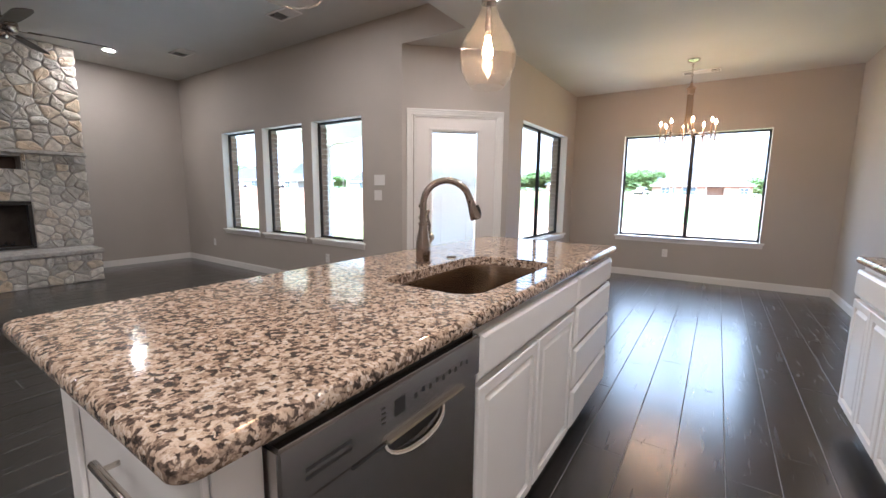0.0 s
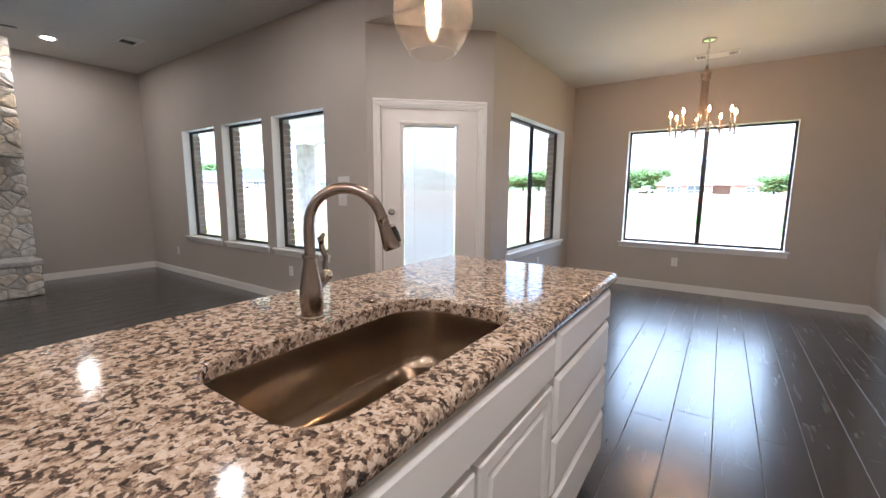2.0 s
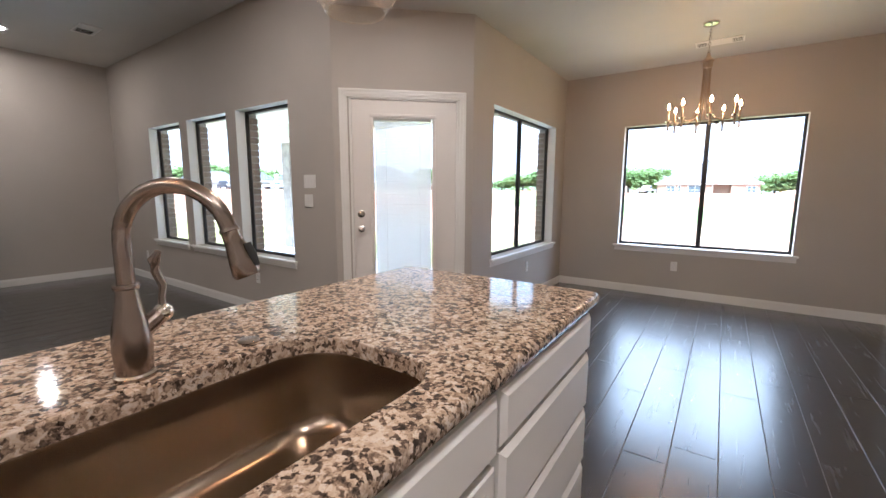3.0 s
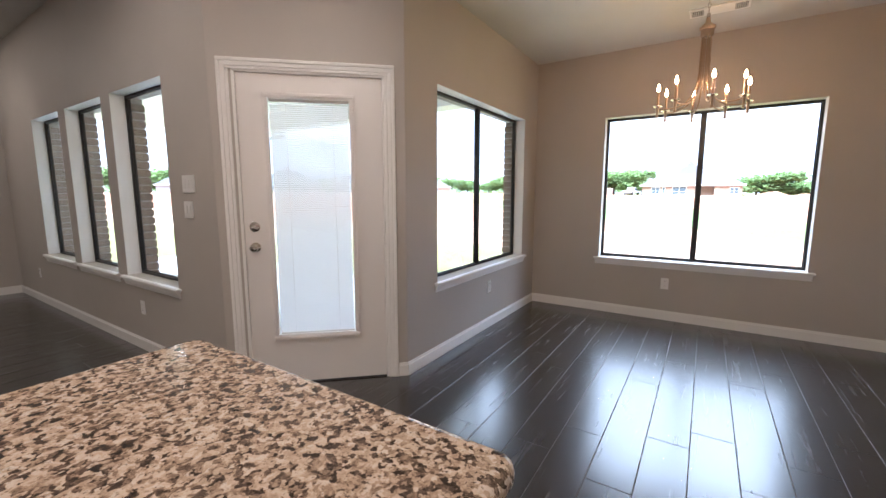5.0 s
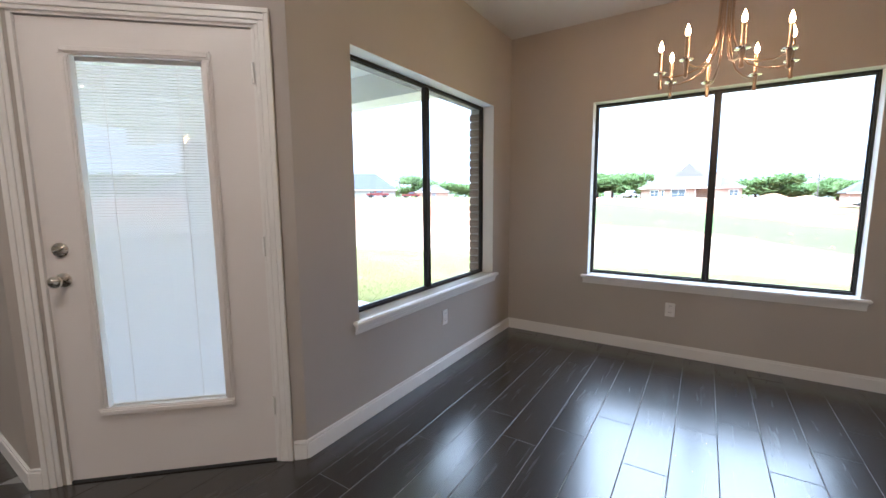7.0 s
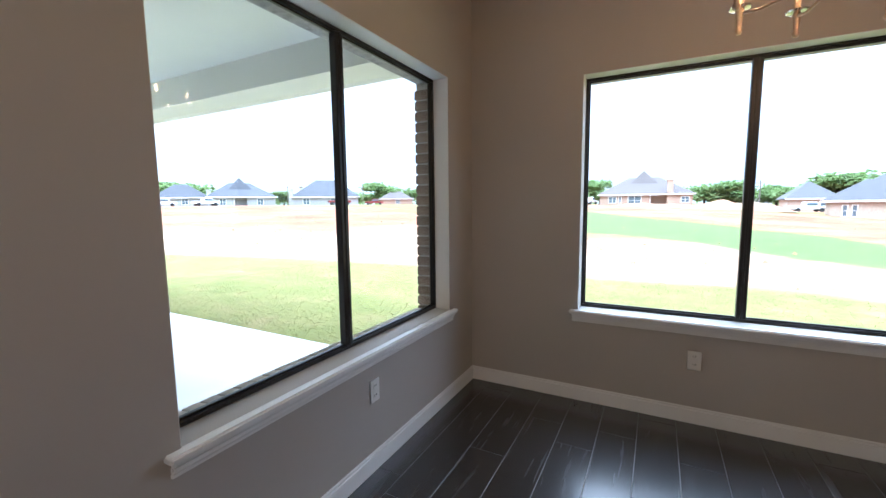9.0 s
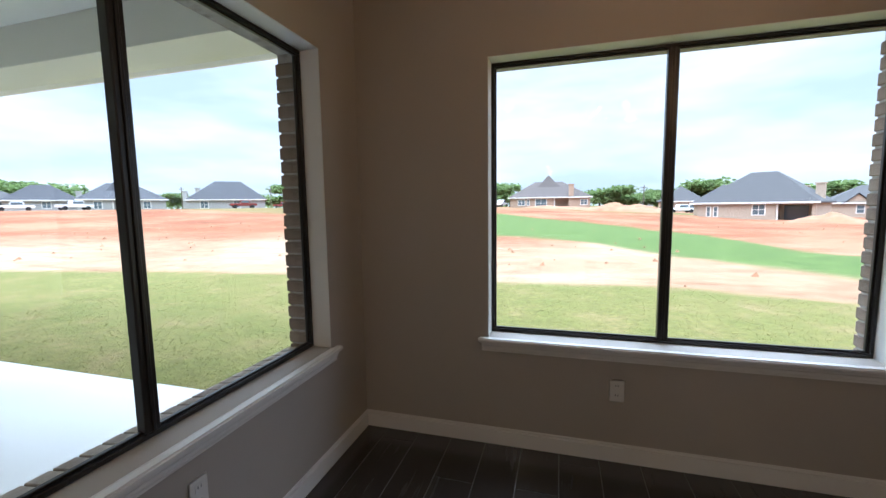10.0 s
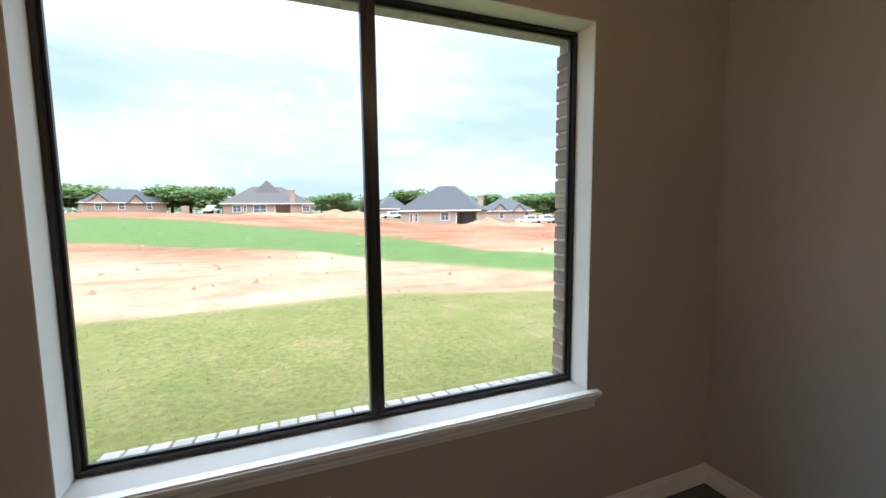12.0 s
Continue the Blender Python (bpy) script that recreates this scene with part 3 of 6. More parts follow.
def ground():
    rings, spokes = [0.5 * 1.034 ** i for i in range(240)], 420
    pts, shade, faces = [], [], []
    for r in rings:
        for k in range(spokes):
            a = 2 * math.pi * k / spokes
            x, y = PIVOT.x + r * math.sin(a), PIVOT.y + r * math.cos(a)
            pts.append((x, y, ground_z(x, y)))
            shade.append(zones(x, y))
    for i in range(len(rings) - 1):
        for k in range(spokes):
            j = (k + 1) % spokes
            faces.append((i * spokes + k, (i + 1) * spokes + k, (i + 1) * spokes + j, i * spokes + j))
    faces.append(tuple(range(spokes)))
    me = bpy.data.meshes.new("ground")
    me.from_pydata(pts, [], faces)
    col = me.color_attributes.new("zones", "FLOAT_COLOR", "POINT")
    col.data.foreach_set("color", [c for s in shade for c in (s[0], s[1], s[2], 1)])
    me.polygons.foreach_set("use_smooth", [True] * len(me.polygons))
    me.materials.append(ground_material())
    me.update()
    return tagged(new("ground", me), "mown lawn, bare sandy red earth and rough grass", "ground", "", "structure")


ground()

# ---------- kitchen: island ----------
IX0, IX1, IY0, IY1, TOP = -0.392, 0.490, 2.020, 4.420, 0.926
FRONT = 0.447                     # carcass front of the island


def rounded_loop(x0, x1, y0, y1, radii, n=10):
    """Points round a rectangle with its own radius at each corner (x1y0, x1y1, x0y1, x0y0)."""
    pts = []
    for (cx, sx), (cy, sy), a0, r in (((x1, -1), (y0, 1), -90, radii[0]), ((x1, -1), (y1, -1), 0, radii[1]), ((x0, 1), (y1, -1), 90, radii[2]), ((x0, 1), (y0, 1), 180, radii[3])):
        for k in range(n):
            a = radians(a0 + 90 * k / (n - 1))
            pts.append((cx + sx * r + r * math.cos(a), cy + sy * r + r * math.sin(a)))
    return pts


def ring(bm, pts, z):
    return [bm.verts.new((x, y, z)) for x, y in pts]


def bridge(bm, a, b):
    for k in range(len(a)):
        bm.faces.new((a[k], a[(k + 1) % len(a)], b[(k + 1) % len(b)], b[k]))


def slab_rings(bm, x0, x1, y0, y1, r, z1, thick):
    """The eased edge of a stone slab, from its underside to its top."""
    out = []
    for inset, z in ((0.012, z1 - thick), (0.003, z1 - thick + 0.004), (0.0, z1 - thick + 0.012), (0.0, z1 - 0.014), (0.003, z1 - 0.006), (0.009, z1 - 0.0015), (0.016, z1)):
        out.append(ring(bm, rounded_loop(x0 + inset, x1 - inset, y0 + inset, y1 - inset, [max(0.004, r - inset)] * 4), z))
    for a, b in zip(out, out[1:]):
        bridge(bm, a, b)
    return out


SX0, SX1, SY0, SY1 = 0.004, 0.388, 2.862, 3.584
SINK_R = [0.09, 0.09, 0.13, 0.085]


def flat_tops(ob):
    """Keep the level faces of a slab truly flat beside its rounded edge."""
    for poly in ob.data.polygons:
        if abs(poly.normal.z) > 0.999:
            poly.use_smooth = False
    return ob


def island_worktop():
    bm = bmesh.new()
    outer = slab_rings(bm, IX0, IX1, IY0, IY1, 0.035, TOP, 0.038)
    hole = [ring(bm, rounded_loop(SX0 - i, SX1 + i, SY0 - i, SY1 + i, [r + i for r in SINK_R]), z) for i, z in ((0.004, TOP), (0.001, TOP - 0.002), (0, TOP - 0.006), (0, TOP - 0.038))]
    for a, b in zip(hole, hole[1:]):
        bridge(bm, a, b)
    bridge(bm, outer[-1], hole[0])
    bridge(bm, outer[0], hole[-1])
    return flat_tops(solid("kitchen_worktop", bm, GRANITE, "polished speckled brown and cream granite worktop on the island", "worktop", smooth=35))


island_worktop()


def panel_front(w, h, raised=True, t=0.020):
    """A cabinet front, its face towards -y, from x=0..w and z=0..h."""
    bm = bmesh.new()
    add_box(bm, 0, w, -t, 0, 0, h)
    face = min(bm.faces, key=lambda f: f.calc_center_median().y)
    if raised:
        bmesh.ops.inset_individual(bm, faces=[face], thickness=0.006, depth=0.004)
        bmesh.ops.inset_individual(bm, faces=[face], thickness=0.046, depth=0.0)
        bmesh.ops.inset_individual(bm, faces=[face], thickness=0.006, depth=-0.012)
        bmesh.ops.inset_individual(bm, faces=[face], thickness=0.006, depth=0.0)
        bmesh.ops.inset_individual(bm, faces=[face], thickness=0.026, depth=0.011)
    else:
        bmesh.ops.inset_individual(bm, faces=[face], thickness=0.016, depth=0.008)
        bmesh.ops.inset_individual(bm, faces=[face], thickness=0.006, depth=0.003)
    return bm


def carcass(w, d, h, toe=0.09, setback=0.065, label=""):
    """A base cabinet box behind its fronts, x=0..w, y=0..d, with a toe kick."""
    bm = bmesh.new()
    add_box(bm, 0, w, 0.0, d, toe + 0.012, h, 0.0015, 1)
    add_box(bm, 0, w, setback, d, 0, toe + 0.012)
    return bm


IM = pose(FRONT, 0, 0, 0, 0, 90)        # local x runs along world y, local -y faces the aisle

sinkbase = thing("sink_base_cabinet", IM @ pose(2.748, 0, 0), "white painted sink base cabinet with two raised-panel doors", "cabinet", "island base cabinets")
SW = 0.917
part("face_frame", boxed(0, SW, 0, 0.02, 0.102, 0.886), CABINET, sinkbase)
for u in (0.0, SW - 0.018):
    part("side_panel", boxed(u, u + 0.018, 0.0225, 0.615, 0.102, 0.84), CABINET, sinkbase)
part("bottom_panel", boxed(0.0185, SW - 0.0185, 0.0225, 0.596, 0.102, 0.12), CABINET, sinkbase)
part("back_panel", boxed(0.0185, SW - 0.0185, 0.597, 0.615, 0.102, 0.886), CABINET, sinkbase)
part("toe_kick", boxed(0, SW, 0.065, 0.615, 0, 0.10), CABINET, sinkbase)
part("false_drawer_front", panel_front(SW - 0.016, 0.135, False), CABINET, sinkbase, m=pose(0.008, -0.002, 0.728))
for i in range(2):
    part("cabinet_door", panel_front(0.438, 0.585), CABINET, sinkbase, m=pose(0.012 + 0.455 * i, -0.002, 0.120))

drawers = thing("drawer_base_cabinet", IM @ pose(3.668, 0, 0), "white painted base cabinet with four drawers", "cabinet", "island base cabinets")
part("face_frame", boxed(0, 0.69, 0, 0.02, 0.102, 0.886), CABINET, drawers)
part("body", boxed(0.001, 0.69, 0.0205, 0.615, 0.102, 0.886), CABINET, drawers)
part("toe_kick", boxed(0.001, 0.69, 0.065, 0.615, 0, 0.1), CABINET, drawers)
for z, h in ((0.735, 0.128), (0.528, 0.193), (0.322, 0.192), (0.118, 0.190)):
    part("drawer_front", panel_front(0.672, h, False), CABINET, drawers, m=pose(0.009, -0.002, z))

endp = thing("island_end_panel", IM @ pose(2.078, 0, 0), "white painted end panel and filler beside the dishwasher", "cabinet panel")
eb = bmesh.new()
add_box(eb, 0, 0.074, 0, 0.06, 0.0, 0.886, 0.0015, 1)
add_box(eb, 0, 0.02, 0.06, 0.615, 0.0, 0.886, 0.0015, 1)
part("panel", eb, CABINET, endp)
st = bmesh.new()
add_box(st, -0.012, -0.001, 0.545, 0.615, 0.0, 0.886, 0.002, 1)
add_box(st, -0.012, -0.001, 0.0, 0.545, 0.80, 0.886, 0.002, 1)
add_box(st, -0.012, -0.001, 0.0, 0.07, 0.0, 0.80, 0.002, 1)
part("stile_frame", st, CABINET, endp)
solid("island_back_panel", boxed(-0.193, -0.176, 2.078, 4.358, 0, 0.886, 0.0015, 1), CABINET, "white painted back panel of the island", "cabinet panel")

bar = thing("towel_bar", pose(0.243, 2.066, 0.766), "brushed nickel pull bar on the island end panel", "pull bar")
part("rail", tube([(-0.125, -0.026, 0), (-0.12, -0.028, 0), (0.12, -0.028, 0), (0.125, -0.026, 0)], 0.0075, 12, radii=[0.004, 0.0075, 0.0075, 0.004]), CHROME, bar, smooth=40)
for x in (-0.09, 0.09):
    part("post", tube([(x, 0.0, 0.0), (x, -0.028, 0.0)], 0.005, 10), CHROME, bar, smooth=40)

# dishwasher
dw = thing("dishwasher", IM @ pose(2.156, 0, 0), "stainless steel dishwasher with a pocket handle under granite", "dishwasher")
DWW = 0.598
b = bmesh.new()
add_box(b, 0.004, DWW - 0.004, 0.02, 0.56, 0.10, 0.862)
add_box(b, 0.02, DWW - 0.02, 0.07, 0.5, 0.0, 0.10)
part("tub_casing", b, DARK, dw, "black casing")
part("door_panel", boxed(0, DWW, -0.020, 0.018, 0.112, 0.750, 0.004, 2), STEEL, dw, "brushed stainless door")
cp = bmesh.new()
add_box(cp, 0, DWW, -0.030, 0.018, 0.753, 0.862, 0.005, 2)
part("control_panel", cp, STEEL, dw, "grey stainless control panel")
# black strip put in for the shade of the gap under the worktop
part("top_trim", boxed(0.004, DWW - 0.004, -0.008, 0.02, 0.8625, 0.8855), DARK, dw, "black strip for the shade in the gap under the worktop")
for r in range(2):
    for i in range(4):
        part("vent_slot", boxed(0.045 + 0.024 * i, 0.0675 + 0.024 * i, -0.0312, -0.028, 0.803 - 0.014 * r, 0.8085 - 0.014 * r), DARK, dw, "black vent slot")
part("display", boxed(0.252, 0.284, -0.0312, -0.028, 0.795, 0.828), DARK, dw, "dark display window")
for i in range(9):
    z = 0.805 + 0.004 * (i % 2)
    part("button_mark", boxed(0.315 + 0.026 * i, 0.324 + 0.026 * i, -0.0308, -0.0285, z, z + 0.011), DARK, dw)
for i in range(4):
    part("indicator_mark", boxed(0.214, 0.226, -0.0308, -0.0285, 0.795 + 0.010 * i, 0.798 + 0.010 * i), DARK, dw)
# raised dark strip stands in for the shade along the pocket edge
ph = bmesh.new()
add_box(ph, 0.140, 0.228, -0.0322, -0.0265, 0.7495, 0.7545)
part("pocket_shadow_gap", ph, DARK, dw, "dark strip for the shade along the pocket edge")
# bright chrome tube stands in for the lit rim of the pocket
arc = []
for k in range(15):
    a = math.pi * k / 14
    arc.append((0.325 - 0.100 * math.cos(a), -0.026 - 0.018 * math.sin(a), 0.754 - 0.042 * math.sin(a) ** 0.7))
part("handle", tube(arc, 0.008, 10, radii=[0.005 + 0.004 * math.sin(math.pi * k / 14) for k in range(15)]), CHROME, dw, "bright curved tube for the lit rim of the handle pocket", smooth=50)
# flat dark plate, no recess: the pocket's shade is put into its colour
pk = bmesh.new()
outer = [pk.verts.new((p[0], -0.0225, p[2])) for p in arc]
pk.faces.new(outer)
made = bmesh.ops.extrude_face_region(pk, geom=pk.faces[:])
for v in [g for g in made["geom"] if isinstance(g, bmesh.types.BMVert)]:
    v.co.y += 0.004
part("handle_pocket", pk, DARK, dw, "flat dark crescent for the shade in the handle pocket")
part("handle_lip", boxed(0.222, 0.510, -0.043, -0.0265, 0.7515, 0.7605, 0.004, 2), CHROME, dw, "bright metal handle lip")


# sink bowl
def sink_bowl():
    bm = bmesh.new()
    loops = []
    for inset, z, extra in ((-0.03, TOP - 0.0382, 0), (-0.004, TOP - 0.0384, 0), (-0.002, TOP - 0.046, 0), (0.003, TOP - 0.165, -0.02), (0.006, TOP - 0.190, -0.02), (0.014, TOP - 0.210, -0.02), (0.027, TOP - 0.224, -0.025), (0.045, TOP - 0.231, -0.03), (0.065, TOP - 0.233, -0.03)):
        rr = [max(0.03, r - inset + extra) for r in SINK_R]
        loops.append(ring(bm, rounded_loop(SX0 + inset, SX1 - inset, SY0 + inset, SY1 - inset, rr), z))
    for a, c in zip(loops, loops[1:]):
        bridge(bm, a, c)
    floor_in = ring(bm, [(0.19 + 0.045 * math.cos(2 * math.pi * k / 40 - math.pi / 2), 3.22 + 0.045 * math.sin(2 * math.pi * k / 40 - math.pi / 2)) for k in range(40)], TOP - 0.238)
    bridge(bm, loops[-1], floor_in)
    bm.faces.new(floor_in)
    return bm


sink = thing("kitchen_sink", pose(0, 0, 0), "single-bowl brushed stainless undermount sink in granite", "sink")
part("bowl", sink_bowl(), SINK_STEEL, sink, smooth=50)
part("drain", lathe([(0.0, 0.0), (0.042, 0.0), (0.044, 0.003), (0.03, 0.004), (0.012, 0.007), (0, 0.007)], 24, at=(0.19, 3.22, TOP - 0.2375)), CHROME, sink, "chrome drain strainer", smooth=40)

# faucet
tap = thing("kitchen_faucet", pose(-0.066, 3.223, TOP, 0, 0, 34), "brushed nickel gooseneck pull-down faucet behind the sink", "faucet")
part("base_ring", lathe([(0.0, 0.0), (0.034, 0.0), (0.034, 0.006), (0.030, 0.010), (0, 0.010)], 28), NICKEL, tap, smooth=40)
part("body", lathe([(0.0, 0.010), (0.029, 0.010), (0.0305, 0.03), (0.032, 0.055), (0.0305, 0.085), (0.025, 0.120), (0.019, 0.150), (0.0175, 0.170), (0.0, 0.170)], 28), NICKEL, tap, smooth=60)
part("collar", lathe([(0, 0.168), (0.0205, 0.168), (0.0215, 0.172), (0.0205, 0.177), (0, 0.177)], 28), NICKEL, tap, smooth=40)
neck = [(0, 0, 0.177), (0, 0, 0.22), (0, 0, 0.252)]
for k in range(1, 17):
    a = radians(180 - 166 * k / 16)
    neck.append((0.099 + 0.099 * math.cos(a), 0, 0.256 + 0.099 * math.sin(a)))
part("spout", tube(neck, 0.0145, 14), NICKEL, tap, smooth=60)
tip, d = Vector(neck[-1]), (Vector(neck[-1]) - Vector(neck[-2])).normalized()
spray = part("spray_head", tube([tip, tip + d * 0.006, tip + d * 0.008, tip + d * 0.03, tip + d * 0.06, tip + d * 0.085, tip + d * 0.092], 0.018, 16, radii=[0.0165, 0.0175, 0.0155, 0.017, 0.022, 0.0245, 0.021]), NICKEL, tap, smooth=50)
c = tip + d * 0.058 + Vector((0.020, 0, 0.008))
part("spray_button", tube([c - d * 0.022, c, c + d * 0.022], 0.008, 10, radii=[0.006, 0.009, 0.007]), DARK, spray, "black spray toggle", smooth=50)
part("valve_stub", tube([(0.012, 0.012, 0.085), (0.022, 0.034, 0.100), (0.028, 0.046, 0.109)], 0.016, 14, radii=[0.017, 0.017, 0.0165]), NICKEL, tap, smooth=50)
part("valve_cap", lathe([(0, -0.017), (0.010, -0.0155), (0.0165, -0.008), (0.018, 0.0), (0.0165, 0.008), (0.010, 0.0155), (0, 0.017)], 18, at=(0.029, 0.047, 0.110)), CHROME, tap, smooth=60)
part("lever", tube([(0.028, 0.050, 0.112), (0.022, 0.056, 0.135), (0.024, 0.060, 0.16), (0.014, 0.058, 0.19), (0.012, 0.058, 0.212), (0.022, 0.058, 0.228)], 0.007, 12, radii=[0.009, 0.007, 0.0075, 0.009, 0.011, 0.006]), NICKEL, tap, smooth=60)
solid("air_switch_button", lathe([(0, 0), (0.023, 0), (0.024, 0.003), (0.021, 0.006), (0.014, 0.0075), (0, 0.008)], 24, at=(-0.062, 3.442, TOP)), NICKEL, "round brushed nickel air switch button in the worktop", "switch button", smooth=40)

# ---------- kitchen: run of cabinets along the east wall ----------
EM = pose(1.632, 4.800, 0, 0, 0, -90)       # local x runs towards the camera's start
y = 0.0
for k, w in enumerate((0.61, 0.76, 0.61, 0.76, 0.61, 0.76, 0.61, 0.76, 0.488)):
    cab = thing("base_cabinet", EM @ pose(y, 0, 0), "white painted base cabinet with drawer and raised-panel doors", "cabinet", "wall base cabinets")
    part("body", carcass(w - 0.002, 0.590, 0.886), CABINET, cab)
    part("drawer_front", panel_front(w - 0.02, 0.135, False), CABINET, cab, m=pose(0.01, -0.002, 0.725))
    half = (w - 0.026) / 2
    for i in range(2):
        part("cabinet_door", panel_front(half, 0.585), CABINET, cab, m=pose(0.01 + (half + 0.006) * i, -0.002, 0.118))
    y += w
et = bmesh.new()
o = slab_rings(et, 1.598, RIGHT - 0.002, SOUTH + 0.002, 4.823, 0.012, TOP, 0.038)
et.faces.new(o[0][::-1])
et.faces.new(o[-1])
flat_tops(solid("wall_worktop", et, GRANITE, "polished speckled granite worktop along the kitchen wall", "worktop", smooth=35))


# ---------- patio door ----------
DM = W_DOOR[0]
door = thing("door_1", DM, "closed white patio door with full glass and inner blinds", "door", kind="structure")
DL0, DL1, DT = DU0 + 0.020, DU1 - 0.020, 2.035
GU0, GU1, GZ0, GZ1 = 0.327, 0.837, 0.345, 1.896
leaf = wall_mesh(DL1 - DL0, 0.012, 0.056, 0.012, DT, [(GU0 - DL0, GU1 - DL0, GZ0, GZ1)])
part("leaf", leaf, DOOR, door, m=pose(DL0, 0, 0))
lite = bmesh.new()
for (a0, a1, b0, b1) in ((GU0 - 0.036, GU1 + 0.036, GZ1 - 0.006, GZ1 + 0.036), (GU0 - 0.036, GU1 + 0.036, GZ0 - 0.036, GZ0 + 0.006), (GU0 - 0.036, GU0 + 0.006, GZ0 + 0.006, GZ1 - 0.006), (GU1 - 0.006, GU1 + 0.036, GZ0 + 0.006, GZ1 - 0.006)):
    add_box(lite, a0, a1, -0.001, 0.012, b0, b1, 0.005, 2)
    add_box(lite, a0 + 0.012 if a1 - a0 > 0.1 or a0 < GU0 else a0 + 0.004, a1 - 0.012, -0.006, -0.0005, b0 + 0.010, b1 - 0.010, 0.003, 1)
part("glass_frame", lite, DOOR, door, "white moulded glass surround")
for yy in (0.022, 0.046):
    pane_mesh(GU0, GU1, GZ0, GZ1, yy, door, "clear door glass")
sl, zz = bmesh.new(), GZ0 + 0.022
while zz < GZ1 - 0.03:
    ca, sa = math.cos(radians(56)), math.sin(radians(56))
    add = [sl.verts.new((u, 0.034 + s * 0.0068 * ca, zz + s * 0.0068 * sa)) for u, s in ((GU0 + 0.012, -1), (GU1 - 0.012, -1), (GU1 - 0.012, 1), (GU0 + 0.012, 1))]
    low4 = [sl.verts.new(v.co + Vector((0, 0, -0.0005))) for v in add]
    sl.faces.new(add)
    sl.faces.new(low4[::-1])
    for i in range(4):
        sl.faces.new((add[i], low4[i], low4[(i + 1) % 4], add[(i + 1) % 4]))
    zz += 0.0125
slat_mat, sn, sln, sbs = material("blind_slat", (0.86, 0.86, 0.88), 0.5)
sbs.inputs["Transmission Weight"].default_value = 0.0
tr, ms = sn.new("ShaderNodeBsdfTranslucent"), sn.new("ShaderNodeMixShader")
tr.inputs[0].default_value = (0.92, 0.92, 0.93, 1)
ms.inputs[0].default_value = 0.75
sln.new(sbs.outputs[0], ms.inputs[1])
sln.new(tr.outputs[0], ms.inputs[2])
sln.new(ms.outputs[0], sn["Material Output"].inputs[0])
slats = part("blind_slats", sl, slat_mat, door, "thin white blind slats between the panes")
tagged(slats, kind="stuff")
part("blind_rail", boxed(GU0 + 0.010, GU1 - 0.010, 0.028, 0.040, GZ1 - 0.024, GZ1 - 0.004, 0.002, 1), DOOR, door)
part("blind_rail", boxed(GU0 + 0.010, GU1 - 0.010, 0.029, 0.039, GZ0 + 0.004, GZ0 + 0.014, 0.002, 1), DOOR, door)
for u in (GU0 + 0.11, GU1 - 0.11):
    part("blind_cord", tube([(u, 0.027, GZ0 + 0.01), (u, 0.027, GZ1 - 0.02)], 0.0010, 5), DOOR, door)
part("blind_slider", boxed(GU1 + 0.004, GU1 + 0.012, -0.010, -0.002, 1.55, 1.585, 0.002, 1), DOOR, door, "white blind slider")
jamb = bmesh.new()
add_box(jamb, DU0, DL0 - 0.003, 0.0, 0.11, 0, 2.055)
add_box(jamb, DL1 + 0.003, DU1, 0.0, 0.11, 0, 2.055)
add_box(jamb, DU0, DU1, 0.0, 0.11, DT + 0.003, 2.055)
add_box(jamb, DL0 - 0.003, DL0 + 0.012, 0.057, 0.075, 0, DT + 0.003)
add_box(jamb, DL1 - 0.012, DL1 + 0.003, 0.057, 0.075, 0, DT + 0.003)
part("jamb", jamb, TRIM, door)
part("threshold", boxed(DU0, DU1, 0.004, 0.13, -0.004, 0.010, 0.003, 1), DARK, door, "dark bronze threshold")


def casing(u0, u1, z0, z1, up):
    """Moulded door casing: three stepped ogee bands."""
    bm = bmesh.new()
    if up:
        side_sign = 1 if up == "left" else -1
        a = u0 if up == "left" else u1
        for k0, k1, t in ((0.0, 0.022, 0.020), (0.022, 0.048, 0.015), (0.048, 0.066, 0.010)):
            e0, e1 = sorted((a + side_sign * k0, a + side_sign * k1))
            add_box(bm, e0, e1, -t, 0, z0, z1 - k1 - 0.0003, 0.003, 1)
    else:
        for k0, k1, t in ((0.0, 0.022, 0.020), (0.022, 0.048, 0.015), (0.048, 0.066, 0.010)):
            add_box(bm, u0 + k0, u1 - k0, -t, 0, z1 - k1, z1 - k0, 0.003, 1)
    return bm


C0, C1, CZ = DU0 - 0.056 + 0.006 - 0.034 + 0.004, DU1 + 0.064, 2.115
part("casing", casing(C0, C0 + 0.066, 0, CZ, "left"), TRIM, door, "white moulded door casing")
part("casing", casing(C1 - 0.066, C1, 0, CZ, "right"), TRIM, door, "white moulded door casing")
part("casing", casing(C0, C1, CZ - 0.066, CZ, ""), TRIM, door, "white moulded door casing")
for z in (0.25, 1.03, 1.80):
    h = part("hinge", tube([(DL1 + 0.004, -0.006, z), (DL1 + 0.004, -0.006, z + 0.09)], 0.006, 10), PLATE, door, "painted butt hinge", smooth=40)
KU = DL0 + 0.062
part("deadbolt", lathe([(0, 0), (0.032, 0), (0.032, 0.006), (0.027, 0.010), (0, 0.011)], 24), CHROME, door, "satin nickel deadbolt rose", smooth=40, m=pose(KU, 0.012, 1.082, 90, 0, 0))
part("thumb_turn", boxed(-0.016, 0.016, -0.022, 0.0, -0.004, 0.004, 0.003, 1), CHROME, door, "satin nickel thumb turn", m=pose(KU, 0.003, 1.082, 0, -20, 0))
